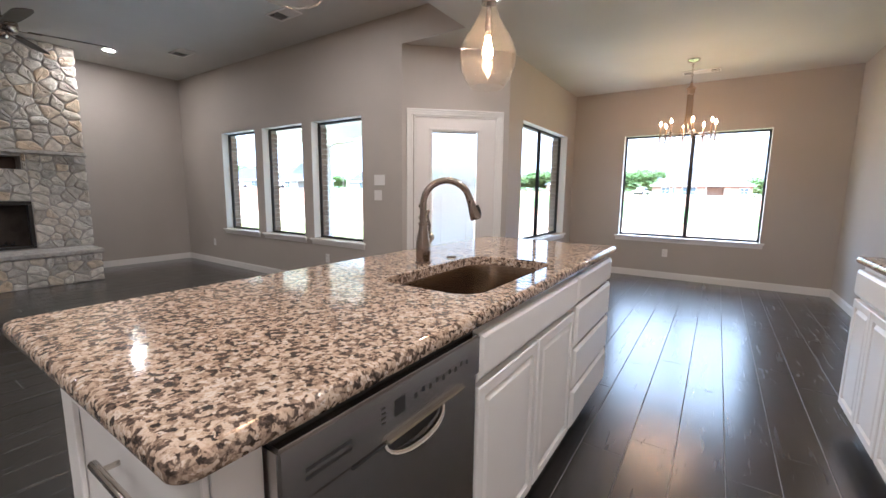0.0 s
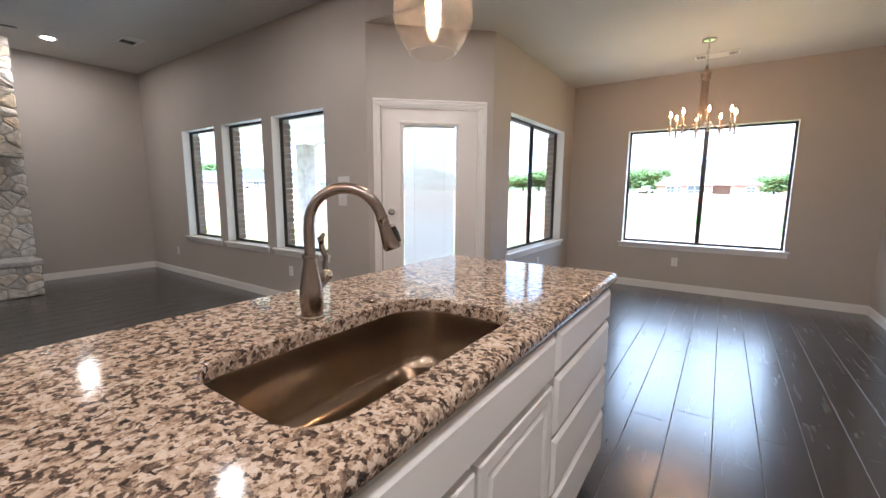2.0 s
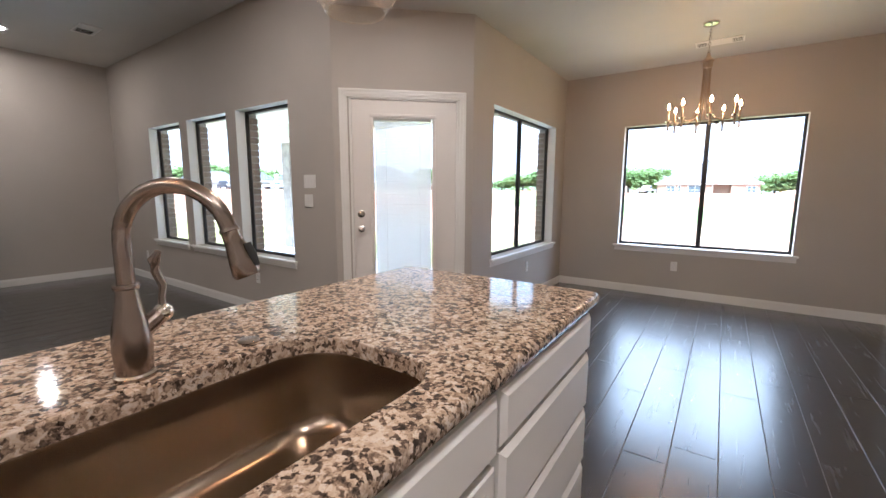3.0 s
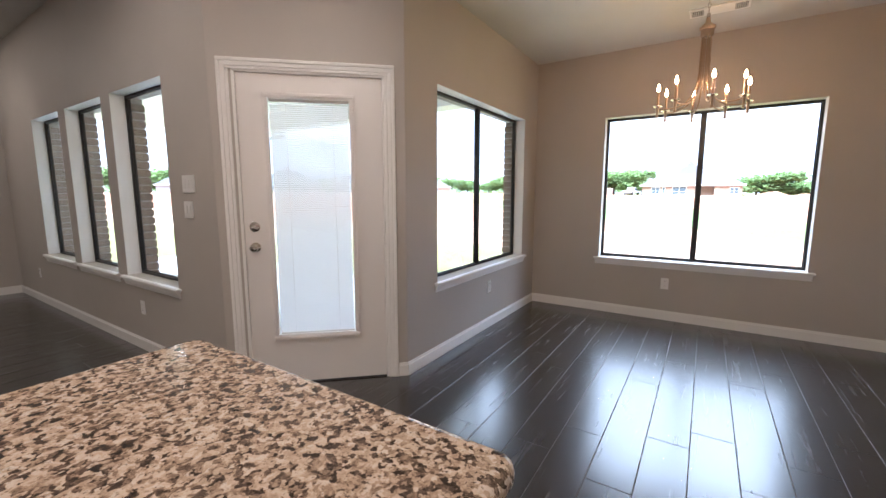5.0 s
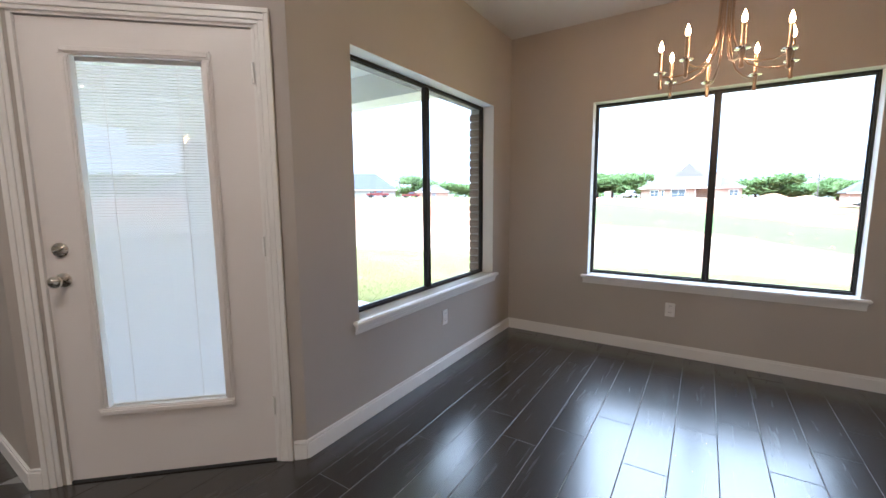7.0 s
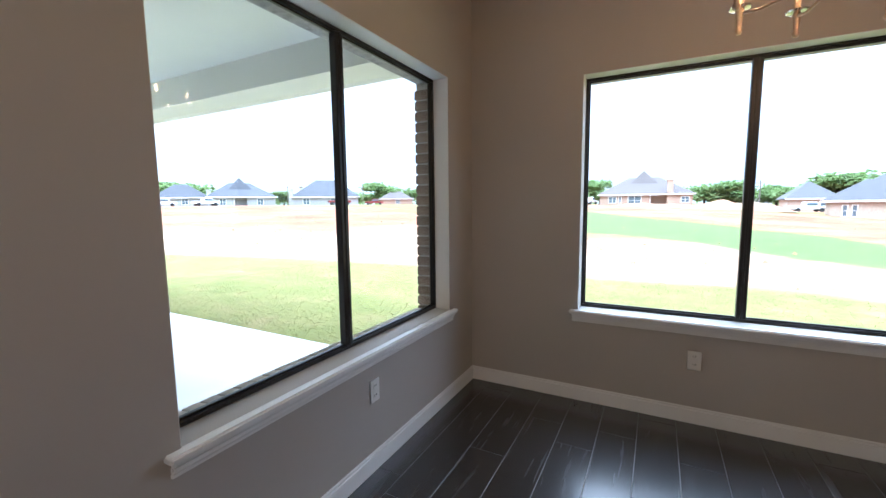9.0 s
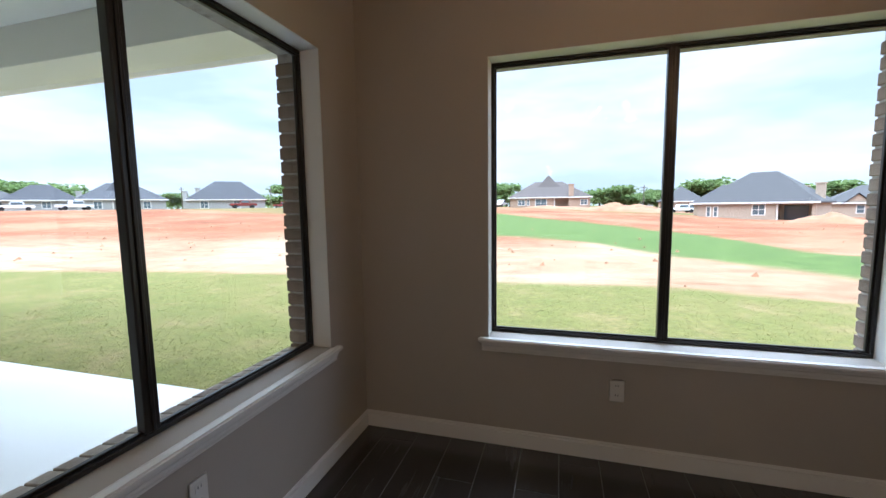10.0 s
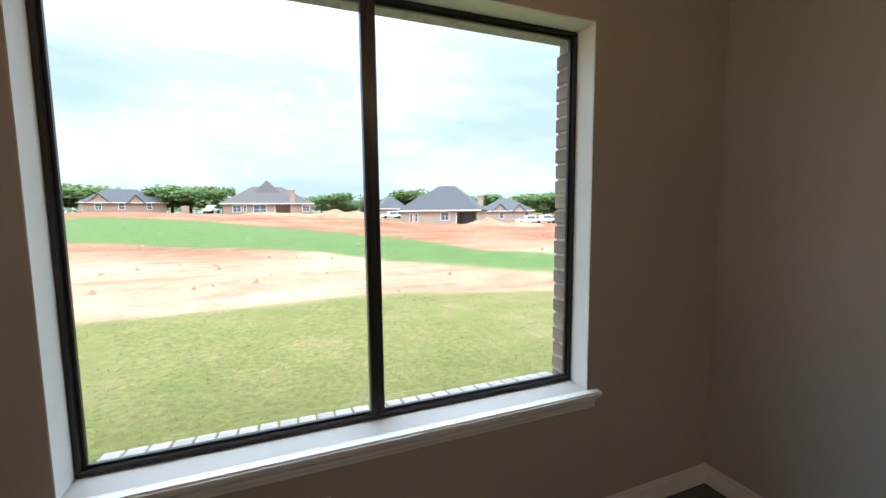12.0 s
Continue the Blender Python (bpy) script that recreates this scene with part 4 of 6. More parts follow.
part("door_knob", lathe([(0, 0), (0.031, 0), (0.031, 0.006), (0.014, 0.012), (0.012, 0.030), (0.022, 0.040), (0.027, 0.052), (0.025, 0.062), (0.014, 0.068), (0, 0.069)], 24), CHROME, door, "satin nickel door knob", smooth=60, m=pose(KU, 0.012, 0.950, 90, 0, 0))


# ---------- electrical plates ----------
def plate(name, m, label, slots, w=0.072, h=0.115):
    p = thing(name, m, label, "switch plate" if "switch" in name else "outlet")
    part("cover", boxed(-w / 2, w / 2, -0.006, 0, -h / 2, h / 2, 0.003, 2), PLATE, p)
    if slots == "outlet":
        for z in (-0.025, 0.025):
            part("socket", boxed(-0.017, 0.017, -0.0085, -0.005, z - 0.015, z + 0.015, 0.004, 2), PLATE, p)
            for u in (-0.006, 0.006):
                part("slot", boxed(u - 0.0012, u + 0.0012, -0.0092, -0.0080, z - 0.002, z + 0.008), DARK, p, "dark socket slot")
    else:
        n = int(round(w / 0.046)) - 1 if w > 0.08 else 1
        for i in range(max(1, n)):
            u = (i - (n - 1) / 2) * 0.046
            part("rocker", boxed(u - 0.016, u + 0.016, -0.010, -0.005, -0.033, 0.033, 0.003, 2), PLATE, p)
    return p


plate("wall_outlet", pose(0.382, FAR, 0.382), "white duplex outlet on the dining wall below the window", "outlet")
plate("wall_outlet", pose(LEFT, 7.382, 0.404, 0, 0, 90), "white duplex outlet on the wall beside the patio window", "outlet")
plate("wall_outlet", pose(-3.15, LIVING_N, 0.368), "white duplex outlet under the living room windows", "outlet")
plate("wall_outlet", pose(-5.98, LIVING_N, 0.358), "white duplex outlet near the living room corner", "outlet")
plate("light_switch", pose(-2.232, LIVING_N, 1.360), "white three-gang switch plate beside the patio door", "switch", 0.165, 0.118)
plate("light_switch", pose(-2.255, LIVING_N, 1.188), "white two-gang switch plate below another switch", "switch", 0.118, 0.115)


# ---------- lamps ----------
def pendant(x, y):
    p = thing("pendant_lamp", pose(x, y, 1.794), "seeded clear glass teardrop pendant lamp, lit, over the island", "pendant lamp", "island pendants")
    prof = [(0.088, 0.0), (0.092, 0.005), (0.112, 0.030), (0.138, 0.075), (0.150, 0.125), (0.149, 0.165), (0.135, 0.215), (0.105, 0.270), (0.072, 0.32), (0.048, 0.37), (0.036, 0.42)]
    bm = bmesh.new()
    rings = []
    for r, z in prof:
        rings.append([bm.verts.new((r * math.cos(2 * math.pi * k / 32), r * math.sin(2 * math.pi * k / 32), z)) for k in range(32)])
    for a, c in zip(rings, rings[1:]):
        bridge(bm, a, c)
    part("glass_shade", bm, SEEDED, p, "bubbly clear glass shade", smooth=60).visible_shadow = False
    lip = [(0.088 * math.cos(2 * math.pi * k / 32), 0.088 * math.sin(2 * math.pi * k / 32), 0.0) for k in range(33)]
    part("rim", tube(lip, 0.0028, 6), SEEDED, p, "thick polished glass rim", smooth=60).visible_shadow = False
    part("socket_cap", lathe([(0, 0.415), (0.039, 0.415), (0.040, 0.455), (0.026, 0.49), (0.008, 0.505), (0, 0.505)], 20), NICKEL, p, "nickel socket cap", smooth=50)
    part("lamp_holder", lathe([(0, 0.255), (0.018, 0.255), (0.019, 0.32), (0.012, 0.415), (0, 0.415)], 16), NICKEL, p, smooth=50)
    part("bulb", lathe([(0, 0.138), (0.012, 0.140), (0.023, 0.152), (0.028, 0.172), (0.026, 0.192), (0.017, 0.222), (0.013, 0.255), (0, 0.255)], 18), BULB_BIG, p, "glowing warm bulb", smooth=60)
    part("cord", tube([(0, 0, 0.50), (0, 0, LOW - 1.794 - 0.02)], 0.003, 8), DARK, p, "black cord")
    part("canopy", lathe([(0, -0.025), (0.05, -0.022), (0.062, -0.006), (0.062, 0), (0, 0)], 24, at=(0, 0, LOW - 1.794)), NICKEL, p, "nickel ceiling canopy", smooth=40)


pendant(-0.118, 3.855)
pendant(-0.118, 2.640)

ch = thing("chandelier", pose(0.602, 7.410, 0), "eight-arm warm nickel candle chandelier, lit, over the dining floor", "chandelier")
part("canopy", lathe([(0, -0.030), (0.02, -0.03), (0.06, -0.018), (0.066, -0.004), (0.066, 0), (0, 0)], 28, at=(0, 0, LOW)), CHROME, ch, smooth=40)
for i in range(7):
    zc = LOW - 0.045 - 0.026 * i
    link = [(0.009 * math.cos(a) * (1 if i % 2 else 0), 0.009 * math.cos(a) * (0 if i % 2 else 1), zc + 0.017 * math.sin(a)) for a in [2 * math.pi * k / 12 for k in range(13)]]
    part("chain_link", tube(link, 0.0024, 6), CHROME, ch, smooth=60)
part("cord", tube([(0.004, 0.003, LOW - 0.02), (0.003, -0.004, 2.60), (-0.003, 0.002, 2.50)], 0.002, 6), PLATE, ch)
part("loop", lathe([(0, 2.500), (0.010, 2.500), (0.013, 2.515), (0.010, 2.53), (0, 2.53)], 16), CHROME, ch, smooth=50)
part("hub", lathe([(0, 2.375), (0.032, 2.375), (0.040, 2.385), (0.041, 2.420), (0.050, 2.428), (0.050, 2.440), (0.036, 2.452), (0.018, 2.47), (0.012, 2.50), (0, 2.50)], 28), WARM_NICKEL, ch, smooth=40)
for k in range(8):
    a = radians(13 + 45 * k)
    ca, sa = math.cos(a), math.sin(a)
    prof = [(0.028, 2.40), (0.028, 2.25), (0.030, 2.14), (0.040, 2.06), (0.065, 1.985), (0.105, 1.935), (0.16, 1.912), (0.22, 1.905), (0.272, 1.912)]
    smoothed = []
    for i in range(len(prof) - 1):
        (r0, z0), (r1, z1) = prof[i], prof[i + 1]
        smoothed += [(r0, z0), ((r0 + r1) / 2, (z0 + z1) / 2)]
    smoothed.append(prof[-1])
    arm = part("arm", tube([(r * ca, r * sa, z) for r, z in smoothed], 0.0048, 8), WARM_NICKEL, ch, smooth=60)
    at = (0.278 * ca, 0.278 * sa, 0)
    part("finial", lathe([(0, 1.845), (0.008, 1.848), (0.011, 1.858), (0.007, 1.868), (0.010, 1.90), (0.013, 1.922), (0, 1.922)], 12, at=at), WARM_NICKEL, arm, smooth=50)
    part("bobeche", lathe([(0.010, 1.920), (0.030, 1.926), (0.032, 1.931), (0.012, 1.929), (0.0, 1.929)], 18, at=at), CHROME, arm, smooth=40)
    part("candle_sleeve", lathe([(0, 1.929), (0.0095, 1.929), (0.0095, 2.034), (0, 2.034)], 14, at=at), WARM_NICKEL, arm, smooth=40)
    part("bulb", lathe([(0, 2.034), (0.005, 2.035), (0.0090, 2.044), (0.0105, 2.052), (0.0085, 2.063), (0.0042, 2.076), (0.0016, 2.086), (0, 2.088)], 14, at=at), BULB, arm, "glowing flame-tip bulb", smooth=60)


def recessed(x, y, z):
    r = thing("recessed_or_added_light", pose(x, y, z), "lit round recessed ceiling light with white trim, seen or added unseen", "ceiling light", "recessed lights")
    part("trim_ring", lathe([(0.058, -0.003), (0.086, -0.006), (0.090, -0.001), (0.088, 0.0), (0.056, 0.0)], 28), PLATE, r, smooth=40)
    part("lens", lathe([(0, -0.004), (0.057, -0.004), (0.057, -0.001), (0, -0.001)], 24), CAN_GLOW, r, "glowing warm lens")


# the pair at y 0.9 is unseen, added to match the other two
for x, y in ((-6.0, 4.075), (-2.38, 4.08), (-6.02, 0.9), (-2.38, 0.9)):
    recessed(x, y, HIGH)
# first one seen; the other four are unseen helpers added to light the kitchen
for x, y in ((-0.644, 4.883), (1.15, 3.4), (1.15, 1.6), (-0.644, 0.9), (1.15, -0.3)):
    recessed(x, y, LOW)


def vent(m, w, d, label):
    v = thing("ceiling_vent", m, label, "ceiling vent", "air vents")
    fr = bmesh.new()
    for a in ((-w / 2, w / 2, -d / 2, -d / 2 + 0.022), (-w / 2, w / 2, d / 2 - 0.022, d / 2), (-w / 2, -w / 2 + 0.022, -d / 2 + 0.022, d / 2 - 0.022), (w / 2 - 0.022, w / 2, -d / 2 + 0.022, d / 2 - 0.022)):
        add_box(fr, *a, -0.010, 0, 0.002, 1)
    part("frame", fr, PLATE, v)
    # no duct is cut; a dark plate gives the shade behind the slats
    part("backing", boxed(-w / 2 + 0.022, w / 2 - 0.022, -d / 2 + 0.022, d / 2 - 0.022, -0.0025, -0.0005), DARK, v, "dark plate for the unlit duct")
    n = int((d - 0.05) / 0.017)
    for i in range(n):
        yv = -d / 2 + 0.030 + i * (d - 0.06) / max(1, n - 1)
        part("slat", boxed(-w / 2 + 0.022, -0.004, -0.0095, 0.0095, -0.001, 0.001), PLATE, v, m=pose(0, yv, -0.007, 40, 0, 0))
        part("slat", boxed(0.004, w / 2 - 0.022, -0.0095, 0.0095, -0.001, 0.001), PLATE, v, m=pose(0, yv, -0.007, -40, 0, 0))


vent(pose(-2.99, 4.66, HIGH), 0.36, 0.20, "white louvred air vent on the living room ceiling")
vent(pose(-5.25, 4.655, HIGH), 0.36, 0.20, "white louvred air vent on the living room ceiling")
reg = thing("ceiling_vent", pose(0.657, 7.985, LOW), "long white air register with louvred ends on the dining ceiling", "ceiling vent", "air vents")
part("plate", boxed(-0.203, 0.203, -0.082, 0.082, -0.009, 0, 0.003, 1), PLATE, reg)
for side in (-1, 1):
    # dark plate again in place of the shaded duct
    part("backing", boxed(side * 0.145 - 0.040, side * 0.145 + 0.040, -0.052, 0.052, -0.0105, -0.0092), DARK, reg, "dark plate for the unlit duct")
    for i in range(6):
        part("slat", boxed(-0.001, 0.001, -0.052, 0.052, -0.0065, 0.0065), PLATE, reg, m=pose(side * 0.145 - 0.033 + 0.0132 * i, 0, -0.014, 0, 35 * side, 0))

# ---------- ceiling fan ----------
fan = thing("ceiling_fan", pose(-4.36, 2.785, 2.60, 0, 0, 46), "brushed nickel ceiling fan with dark blades, at rest", "ceiling fan")
part("canopy", lathe([(0, 0.38), (0.03, 0.38), (0.06, 0.43), (0.065, 0.47), (0, 0.47)], 24), NICKEL, fan, smooth=50)
part("downrod", tube([(0, 0, 0.10), (0, 0, 0.39)], 0.012, 12), NICKEL, fan, smooth=50)
part("motor_housing", lathe([(0, -0.03), (0.07, -0.03), (0.105, -0.01), (0.115, 0.03), (0.11, 0.07), (0.07, 0.10), (0.02, 0.115), (0, 0.115)], 32), NICKEL, fan, smooth=50)
part("switch_cup", lathe([(0, -0.075), (0.035, -0.075), (0.05, -0.055), (0.052, -0.03), (0, -0.03)], 28), NICKEL, fan, smooth=50)
for k in range(5):
    m = pose(0, 0, 0, 0, 0, 28 + 72 * k)
    bl = bmesh.new()
    outline = [(0.17, -0.045), (0.30, -0.062), (0.50, -0.072), (0.64, -0.070), (0.70, -0.050), (0.72, 0.0), (0.70, 0.050), (0.64, 0.070), (0.50, 0.072), (0.30, 0.062), (0.17, 0.045)]
    tp = [bl.verts.new((x, yv, 0.004)) for x, yv in outline]
    bt = [bl.verts.new((x, yv, -0.004)) for x, yv in outline]
    bl.faces.new(tp)
    bl.faces.new(bt[::-1])
    for i in range(len(tp)):
        bl.faces.new((tp[i], bt[i], bt[(i + 1) % len(tp)], tp[(i + 1) % len(tp)]))
    blade = part("blade", bl, FAN_BLADE, fan, "dark brown fan blade", m=m @ pose(0, 0, 0.012, 12, 0, 0))
    br = bmesh.new()
    add_box(br, 0.09, 0.25, -0.014, 0.014, -0.010, -0.0045, 0.002, 1)
    add_box(br, 0.22, 0.26, -0.035, 0.035, -0.0095, -0.0045, 0.002, 1)
    part("blade_bracket", br, NICKEL, blade)


# ---------- stone fireplace ----------
FX, FY0, FY1, HX = -6.335, 1.72, 3.79, -5.885
fire = thing("fireplace", pose(0, 0, 0), "tall rough limestone fireplace with raised hearth and black firebox", "fireplace")
BOX = (2.26, 3.20, 0.445, 1.055)
NICHE = (2.32, 3.15, 1.455, 1.615)
m_f = pose(FX, FY0, 0, 0, 0, 90)
body = wall_mesh(FY1 - FY0, 0, 0.30, 0.0, HIGH - 0.002, [(BOX[0] - FY0, BOX[1] - FY0, BOX[2], BOX[3]), (NICHE[0] - FY0, NICHE[1] - FY0, NICHE[2], NICHE[3])])
part("breast", body, MORTAR, fire, "pale mortar bed", m=m_f)
part("breast_core", boxed(LIVING_W + 0.002, FX - 0.302, FY0 + 0.002, FY1 - 0.002, 0, HIGH - 0.003), MORTAR, fire)
# lining coloured near black to keep the inside of the firebox dark
part("firebox_lining", boxed(FX - 0.298, FX - 0.28, BOX[0] + 0.003, BOX[1] - 0.003, BOX[2] + 0.003, BOX[3] - 0.003), masonry("fire_brick", [(0.065, 0.055, 0.048), (0.085, 0.07, 0.06)], 5, 0.95, 0.3), fire, "near-black brown firebrick lining")
fb = bmesh.new()
for a in ((BOX[0], BOX[1], BOX[3] - 0.05, BOX[3]), (BOX[0], BOX[1], BOX[2], BOX[2] + 0.035), (BOX[0], BOX[0] + 0.045, BOX[2] + 0.035, BOX[3] - 0.05), (BOX[1] - 0.045, BOX[1], BOX[2] + 0.035, BOX[3] - 0.05)):
    add_box(fb, FX - 0.05, FX + 0.022, a[0] + 0.002, a[1] - 0.002, a[2] + 0.002, a[3] - 0.002, 0.003, 1)
part("firebox_frame", fb, BLACK, fire, "black metal firebox surround")
gr = bmesh.new()
for i in range(9):
    yy = 2.45 + i * 0.07
    tube([(FX - 0.22, yy, 0.50), (FX - 0.06, yy, 0.50), (FX - 0.055, yy, 0.55)], 0.007, 6, gr)
tube([(FX - 0.12, 2.42, 0.492), (FX - 0.12, 3.04, 0.492)], 0.008, 6, gr)
for yy in (2.47, 2.99):
    tube([(FX - 0.12, yy, 0.448), (FX - 0.12, yy, 0.492)], 0.008, 6, gr)
part("fire_grate", gr, BLACK, fire, "black iron fire grate")
# plain dark brown panel closes the niche at the back
part("niche_back", boxed(FX - 0.297, FX - 0.27, NICHE[0] + 0.003, NICHE[1] - 0.003, NICHE[2] + 0.003, NICHE[3] - 0.003), painted("dark_brown_niche_back", (0.09, 0.06, 0.045), 0.6, 30, 0.2, 0.2), fire, "dark brown panel at the back of the mantel recess")
part("hearth_core", boxed(FX + 0.001, HX, FY0, FY1 - 0.05, 0, 0.372), MORTAR, fire)

stone_rng = random.Random(11)


def half_plane(poly, a, b, c):
    out = []
    for p, q in zip(poly, poly[1:] + poly[:1]):
        sp, sq = a * p[0] + b * p[1] - c, a * q[0] + b * q[1] - c
        if sp <= 0:
            out.append(p)
        if sp * sq < 0:
            t = sp / (sp - sq)
            out.append((p[0] + t * (q[0] - p[0]), p[1] + t * (q[1] - p[1])))
    return out


def cells(y0, y1, z0, z1, size):
    """Irregular stone outlines that fill a rectangle."""
    nz = max(1, round((z1 - z0) / (size * 0.72)))
    seeds = []
    for j in range(nz):
        ny = max(1, round((y1 - y0) / (size * stone_rng.uniform(0.85, 1.35))))
        for i in range(ny):
            seeds.append((y0 + (i + 0.5 + stone_rng.uniform(-0.34, 0.34)) * (y1 - y0) / ny, z0 + (j + 0.5 + stone_rng.uniform(-0.30, 0.30)) * (z1 - z0) / nz))
    out = []
    for s in seeds:
        poly = [(y0, z0), (y1, z0), (y1, z1), (y0, z1)]
        for o in seeds:
            if o is not s and abs(o[0] - s[0]) < size * 4 and abs(o[1] - s[1]) < size * 4:
                a, b = o[0] - s[0], o[1] - s[1]
                poly = half_plane(poly, a, b, (o[0] ** 2 + o[1] ** 2 - s[0] ** 2 - s[1] ** 2) / 2)
                if len(poly) < 3:
                    break
        if len(poly) > 2:
            out.append(poly)
    return out


def stone(poly, x, parent):
    """One proud, worn stone on a face that looks along +x."""
    cy, cz = sum(p[0] for p in poly) / len(poly), sum(p[1] for p in poly) / len(poly)
    ring0 = []
    for p, q in zip(poly, poly[1:] + poly[:1]):           # cut the corners and break the sides
        ring0 += [(p[0] * 0.80 + q[0] * 0.20, p[1] * 0.80 + q[1] * 0.20), (p[0] * 0.5 + q[0] * 0.5, p[1] * 0.5 + q[1] * 0.5), (p[0] * 0.20 + q[0] * 0.80, p[1] * 0.20 + q[1] * 0.80)]
    reach = max(0.03, min(math.hypot(p[0] - cy, p[1] - cz) for p in ring0))
    depth = stone_rng.uniform(0.012, 0.032)
    bm, rings = bmesh.new(), []
    for inset, h in ((0.0015, -0.012), (0.003, depth * 0.5), (0.015, depth * 0.92)):
        rr = []
        for p in ring0:
            dy, dz = p[0] - cy, p[1] - cz
            dd = max(1e-4, math.hypot(dy, dz))
            k = max(0.3, 1 - (inset + stone_rng.uniform(0, 0.006)) / dd)
            rr.append(bm.verts.new((h + stone_rng.uniform(-0.004, 0.004) * (h > 0), dy * k, dz * k)))
        rings.append(rr)
    for a, b in zip(rings, rings[1:]):
        bridge(bm, a, b)
    inner = [bm.verts.new((depth + stone_rng.uniform(-0.008, 0.008), v.co.y * 0.55, v.co.z * 0.55)) for v in rings[-1]]
    bridge(bm, rings[-1], inner)
    mid = bm.verts.new((depth + stone_rng.uniform(-0.004, 0.010), 0, 0))
    for k in range(len(inner)):
        bm.faces.new((inner[k], inner[(k + 1) % len(inner)], mid))
    o = new("stone", mesh_of("stone", bm, STONE, 32))
    o.location, o.parent = (x, cy, cz), parent


LEDGE = 1.655
for y0, y1, z0, z1, s in ((FY0, BOX[0], 0.43, LEDGE, 0.18), (BOX[1], FY1, 0.43, LEDGE, 0.145), (BOX[0], BOX[1], BOX[3], NICHE[2], 0.15), (NICHE[1], BOX[1], NICHE[2], LEDGE, 0.15), (BOX[0], NICHE[0], NICHE[2], LEDGE, 0.15), (FY0, FY1, LEDGE + 0.04, HIGH - 0.004, 0.165)):
    for poly in cells(y0, y1, z0, z1, s):
        stone(poly, FX, fire)
for poly in cells(FY0, FY1 - 0.05, 0.0, 0.370, 0.14):
    stone(poly, HX, fire)


def rough_slab(x0, x1, y0, y1, z0, z1, amp):
    bm = bmesh.new()
    add_box(bm, x0, x1, y0, y1, z0, z1, 0.006, 1)
    es = [e for e in bm.edges if abs(e.verts[0].co.y - e.verts[1].co.y) > 0.3]
    bmesh.ops.subdivide_edges(bm, edges=es, cuts=40, use_grid_fill=True)
    for v in bm.verts:
        if v.co.x > x1 - 0.02:
            v.co.x += amp * noise.noise((v.co.y * 9, v.co.z * 9, 0.5))
            v.co.z += amp * 0.5 * noise.noise((v.co.y * 12, v.co.z * 5, 3.5))
    return bm


part("ledge", rough_slab(FX - 0.02, FX + 0.075, FY0, FY1, LEDGE, LEDGE + 0.04, 0.010), MORTAR, fire, "thin grey stone ledge")
part("hearth_slab", rough_slab(FX + 0.002, HX + 0.055, FY0 - 0.02, FY1 - 0.035, 0.374, 0.430, 0.012), MORTAR, fire, "grey rough-edged hearth slab")

# ---------- covered patio ----------
slab = thing("patio", pose(0, 0, 0), "pale smooth concrete patio slab outside the dining room", "patio", kind="structure")
part("slab", boxed(-9.6, LEFT - 0.226, LIVING_N + 0.226, 8.90, -0.42, -0.12, 0.01, 1), CONCRETE, slab)
roof = thing("patio_roof", pose(0, 0, 0), "flat painted patio ceiling with boxed beams", "patio roof", kind="structure")
part("patio_ceiling", boxed(-9.6, LEFT - 0.226, LIVING_N + 0.226, 8.64, 2.77, 2.82), STUCCO, roof)
part("beam", boxed(-9.9, RIGHT - 3.0, 8.645, 8.95, 2.47, 2.95, 0.004, 1), STUCCO, roof, "pale boxed beam")
part("fascia", boxed(-9.9, RIGHT - 3.0, 8.955, 9.35, 2.60, 2.66, 0.004, 1), STUCCO, roof, "pale eave soffit")
part("gutter", tube([(-9.9, 9.41, 2.64), (RIGHT - 3.0, 9.41, 2.64)], 0.06, 8), TRIM, roof, "white eave gutter", smooth=30)
part("roof_cover", boxed(-9.9, RIGHT - 3.0, LIVING_N + 0.2, 9.35, 2.96, 3.02), DARK, roof)
eave = thing("eave", pose(0, 0, 0), "pale painted eave over the dining window", "eave", kind="structure")
part("soffit", boxed(RIGHT - 2.99, RIGHT + 0.7, FAR + 0.23, FAR + 0.62, 2.72, 2.76), STUCCO, eave)
part("fascia", boxed(RIGHT - 2.99, RIGHT + 0.7, FAR + 0.62, FAR + 0.65, 2.66, 2.86), STUCCO, eave)
colm = thing("patio_column", pose(-7.50, 8.80, -0.12), "square painted patio column with a white base", "column")
part("shaft", boxed(-0.15, 0.15, -0.15, 0.15, 0.10, 2.588, 0.008, 1), masonry("painted_column", [(0.42, 0.38, 0.36), (0.42, 0.38, 0.36)], 6, 0.8, 0.2), colm)
part("base", boxed(-0.19, 0.19, -0.19, 0.19, 0.0, 0.10, 0.010, 1), TRIM, colm, "white base block")
part("capital", boxed(-0.18, 0.18, -0.18, 0.18, 2.48, 2.589, 0.010, 1), TRIM, colm, "white cap moulding")
spout = thing("downspout", pose(-6.95, 9.36, 0), "white downspout elbow under the patio gutter", "downspout")
part("elbow", tube([(0.15, 0.04, 2.60), (0.12, 0.0, 2.50), (-0.1, -0.14, 2.45), (-0.38, -0.31, 2.41), (-0.45, -0.36, 2.33), (-0.45, -0.36, 1.9), (-0.45, -0.36, GROUND)], 0.04, 8), TRIM, spout, smooth=50)

# ---------- neighbouring houses ----------
ROOF = masonry("grey_shingle", [(0.062, 0.06, 0.06), (0.078, 0.075, 0.075)], 3, 0.95, 0.5, 30)
ROOF_BROWN = masonry("brown_shingle", [(0.078, 0.064, 0.056), (0.092, 0.075, 0.067)], 3, 0.95, 0.5, 30)
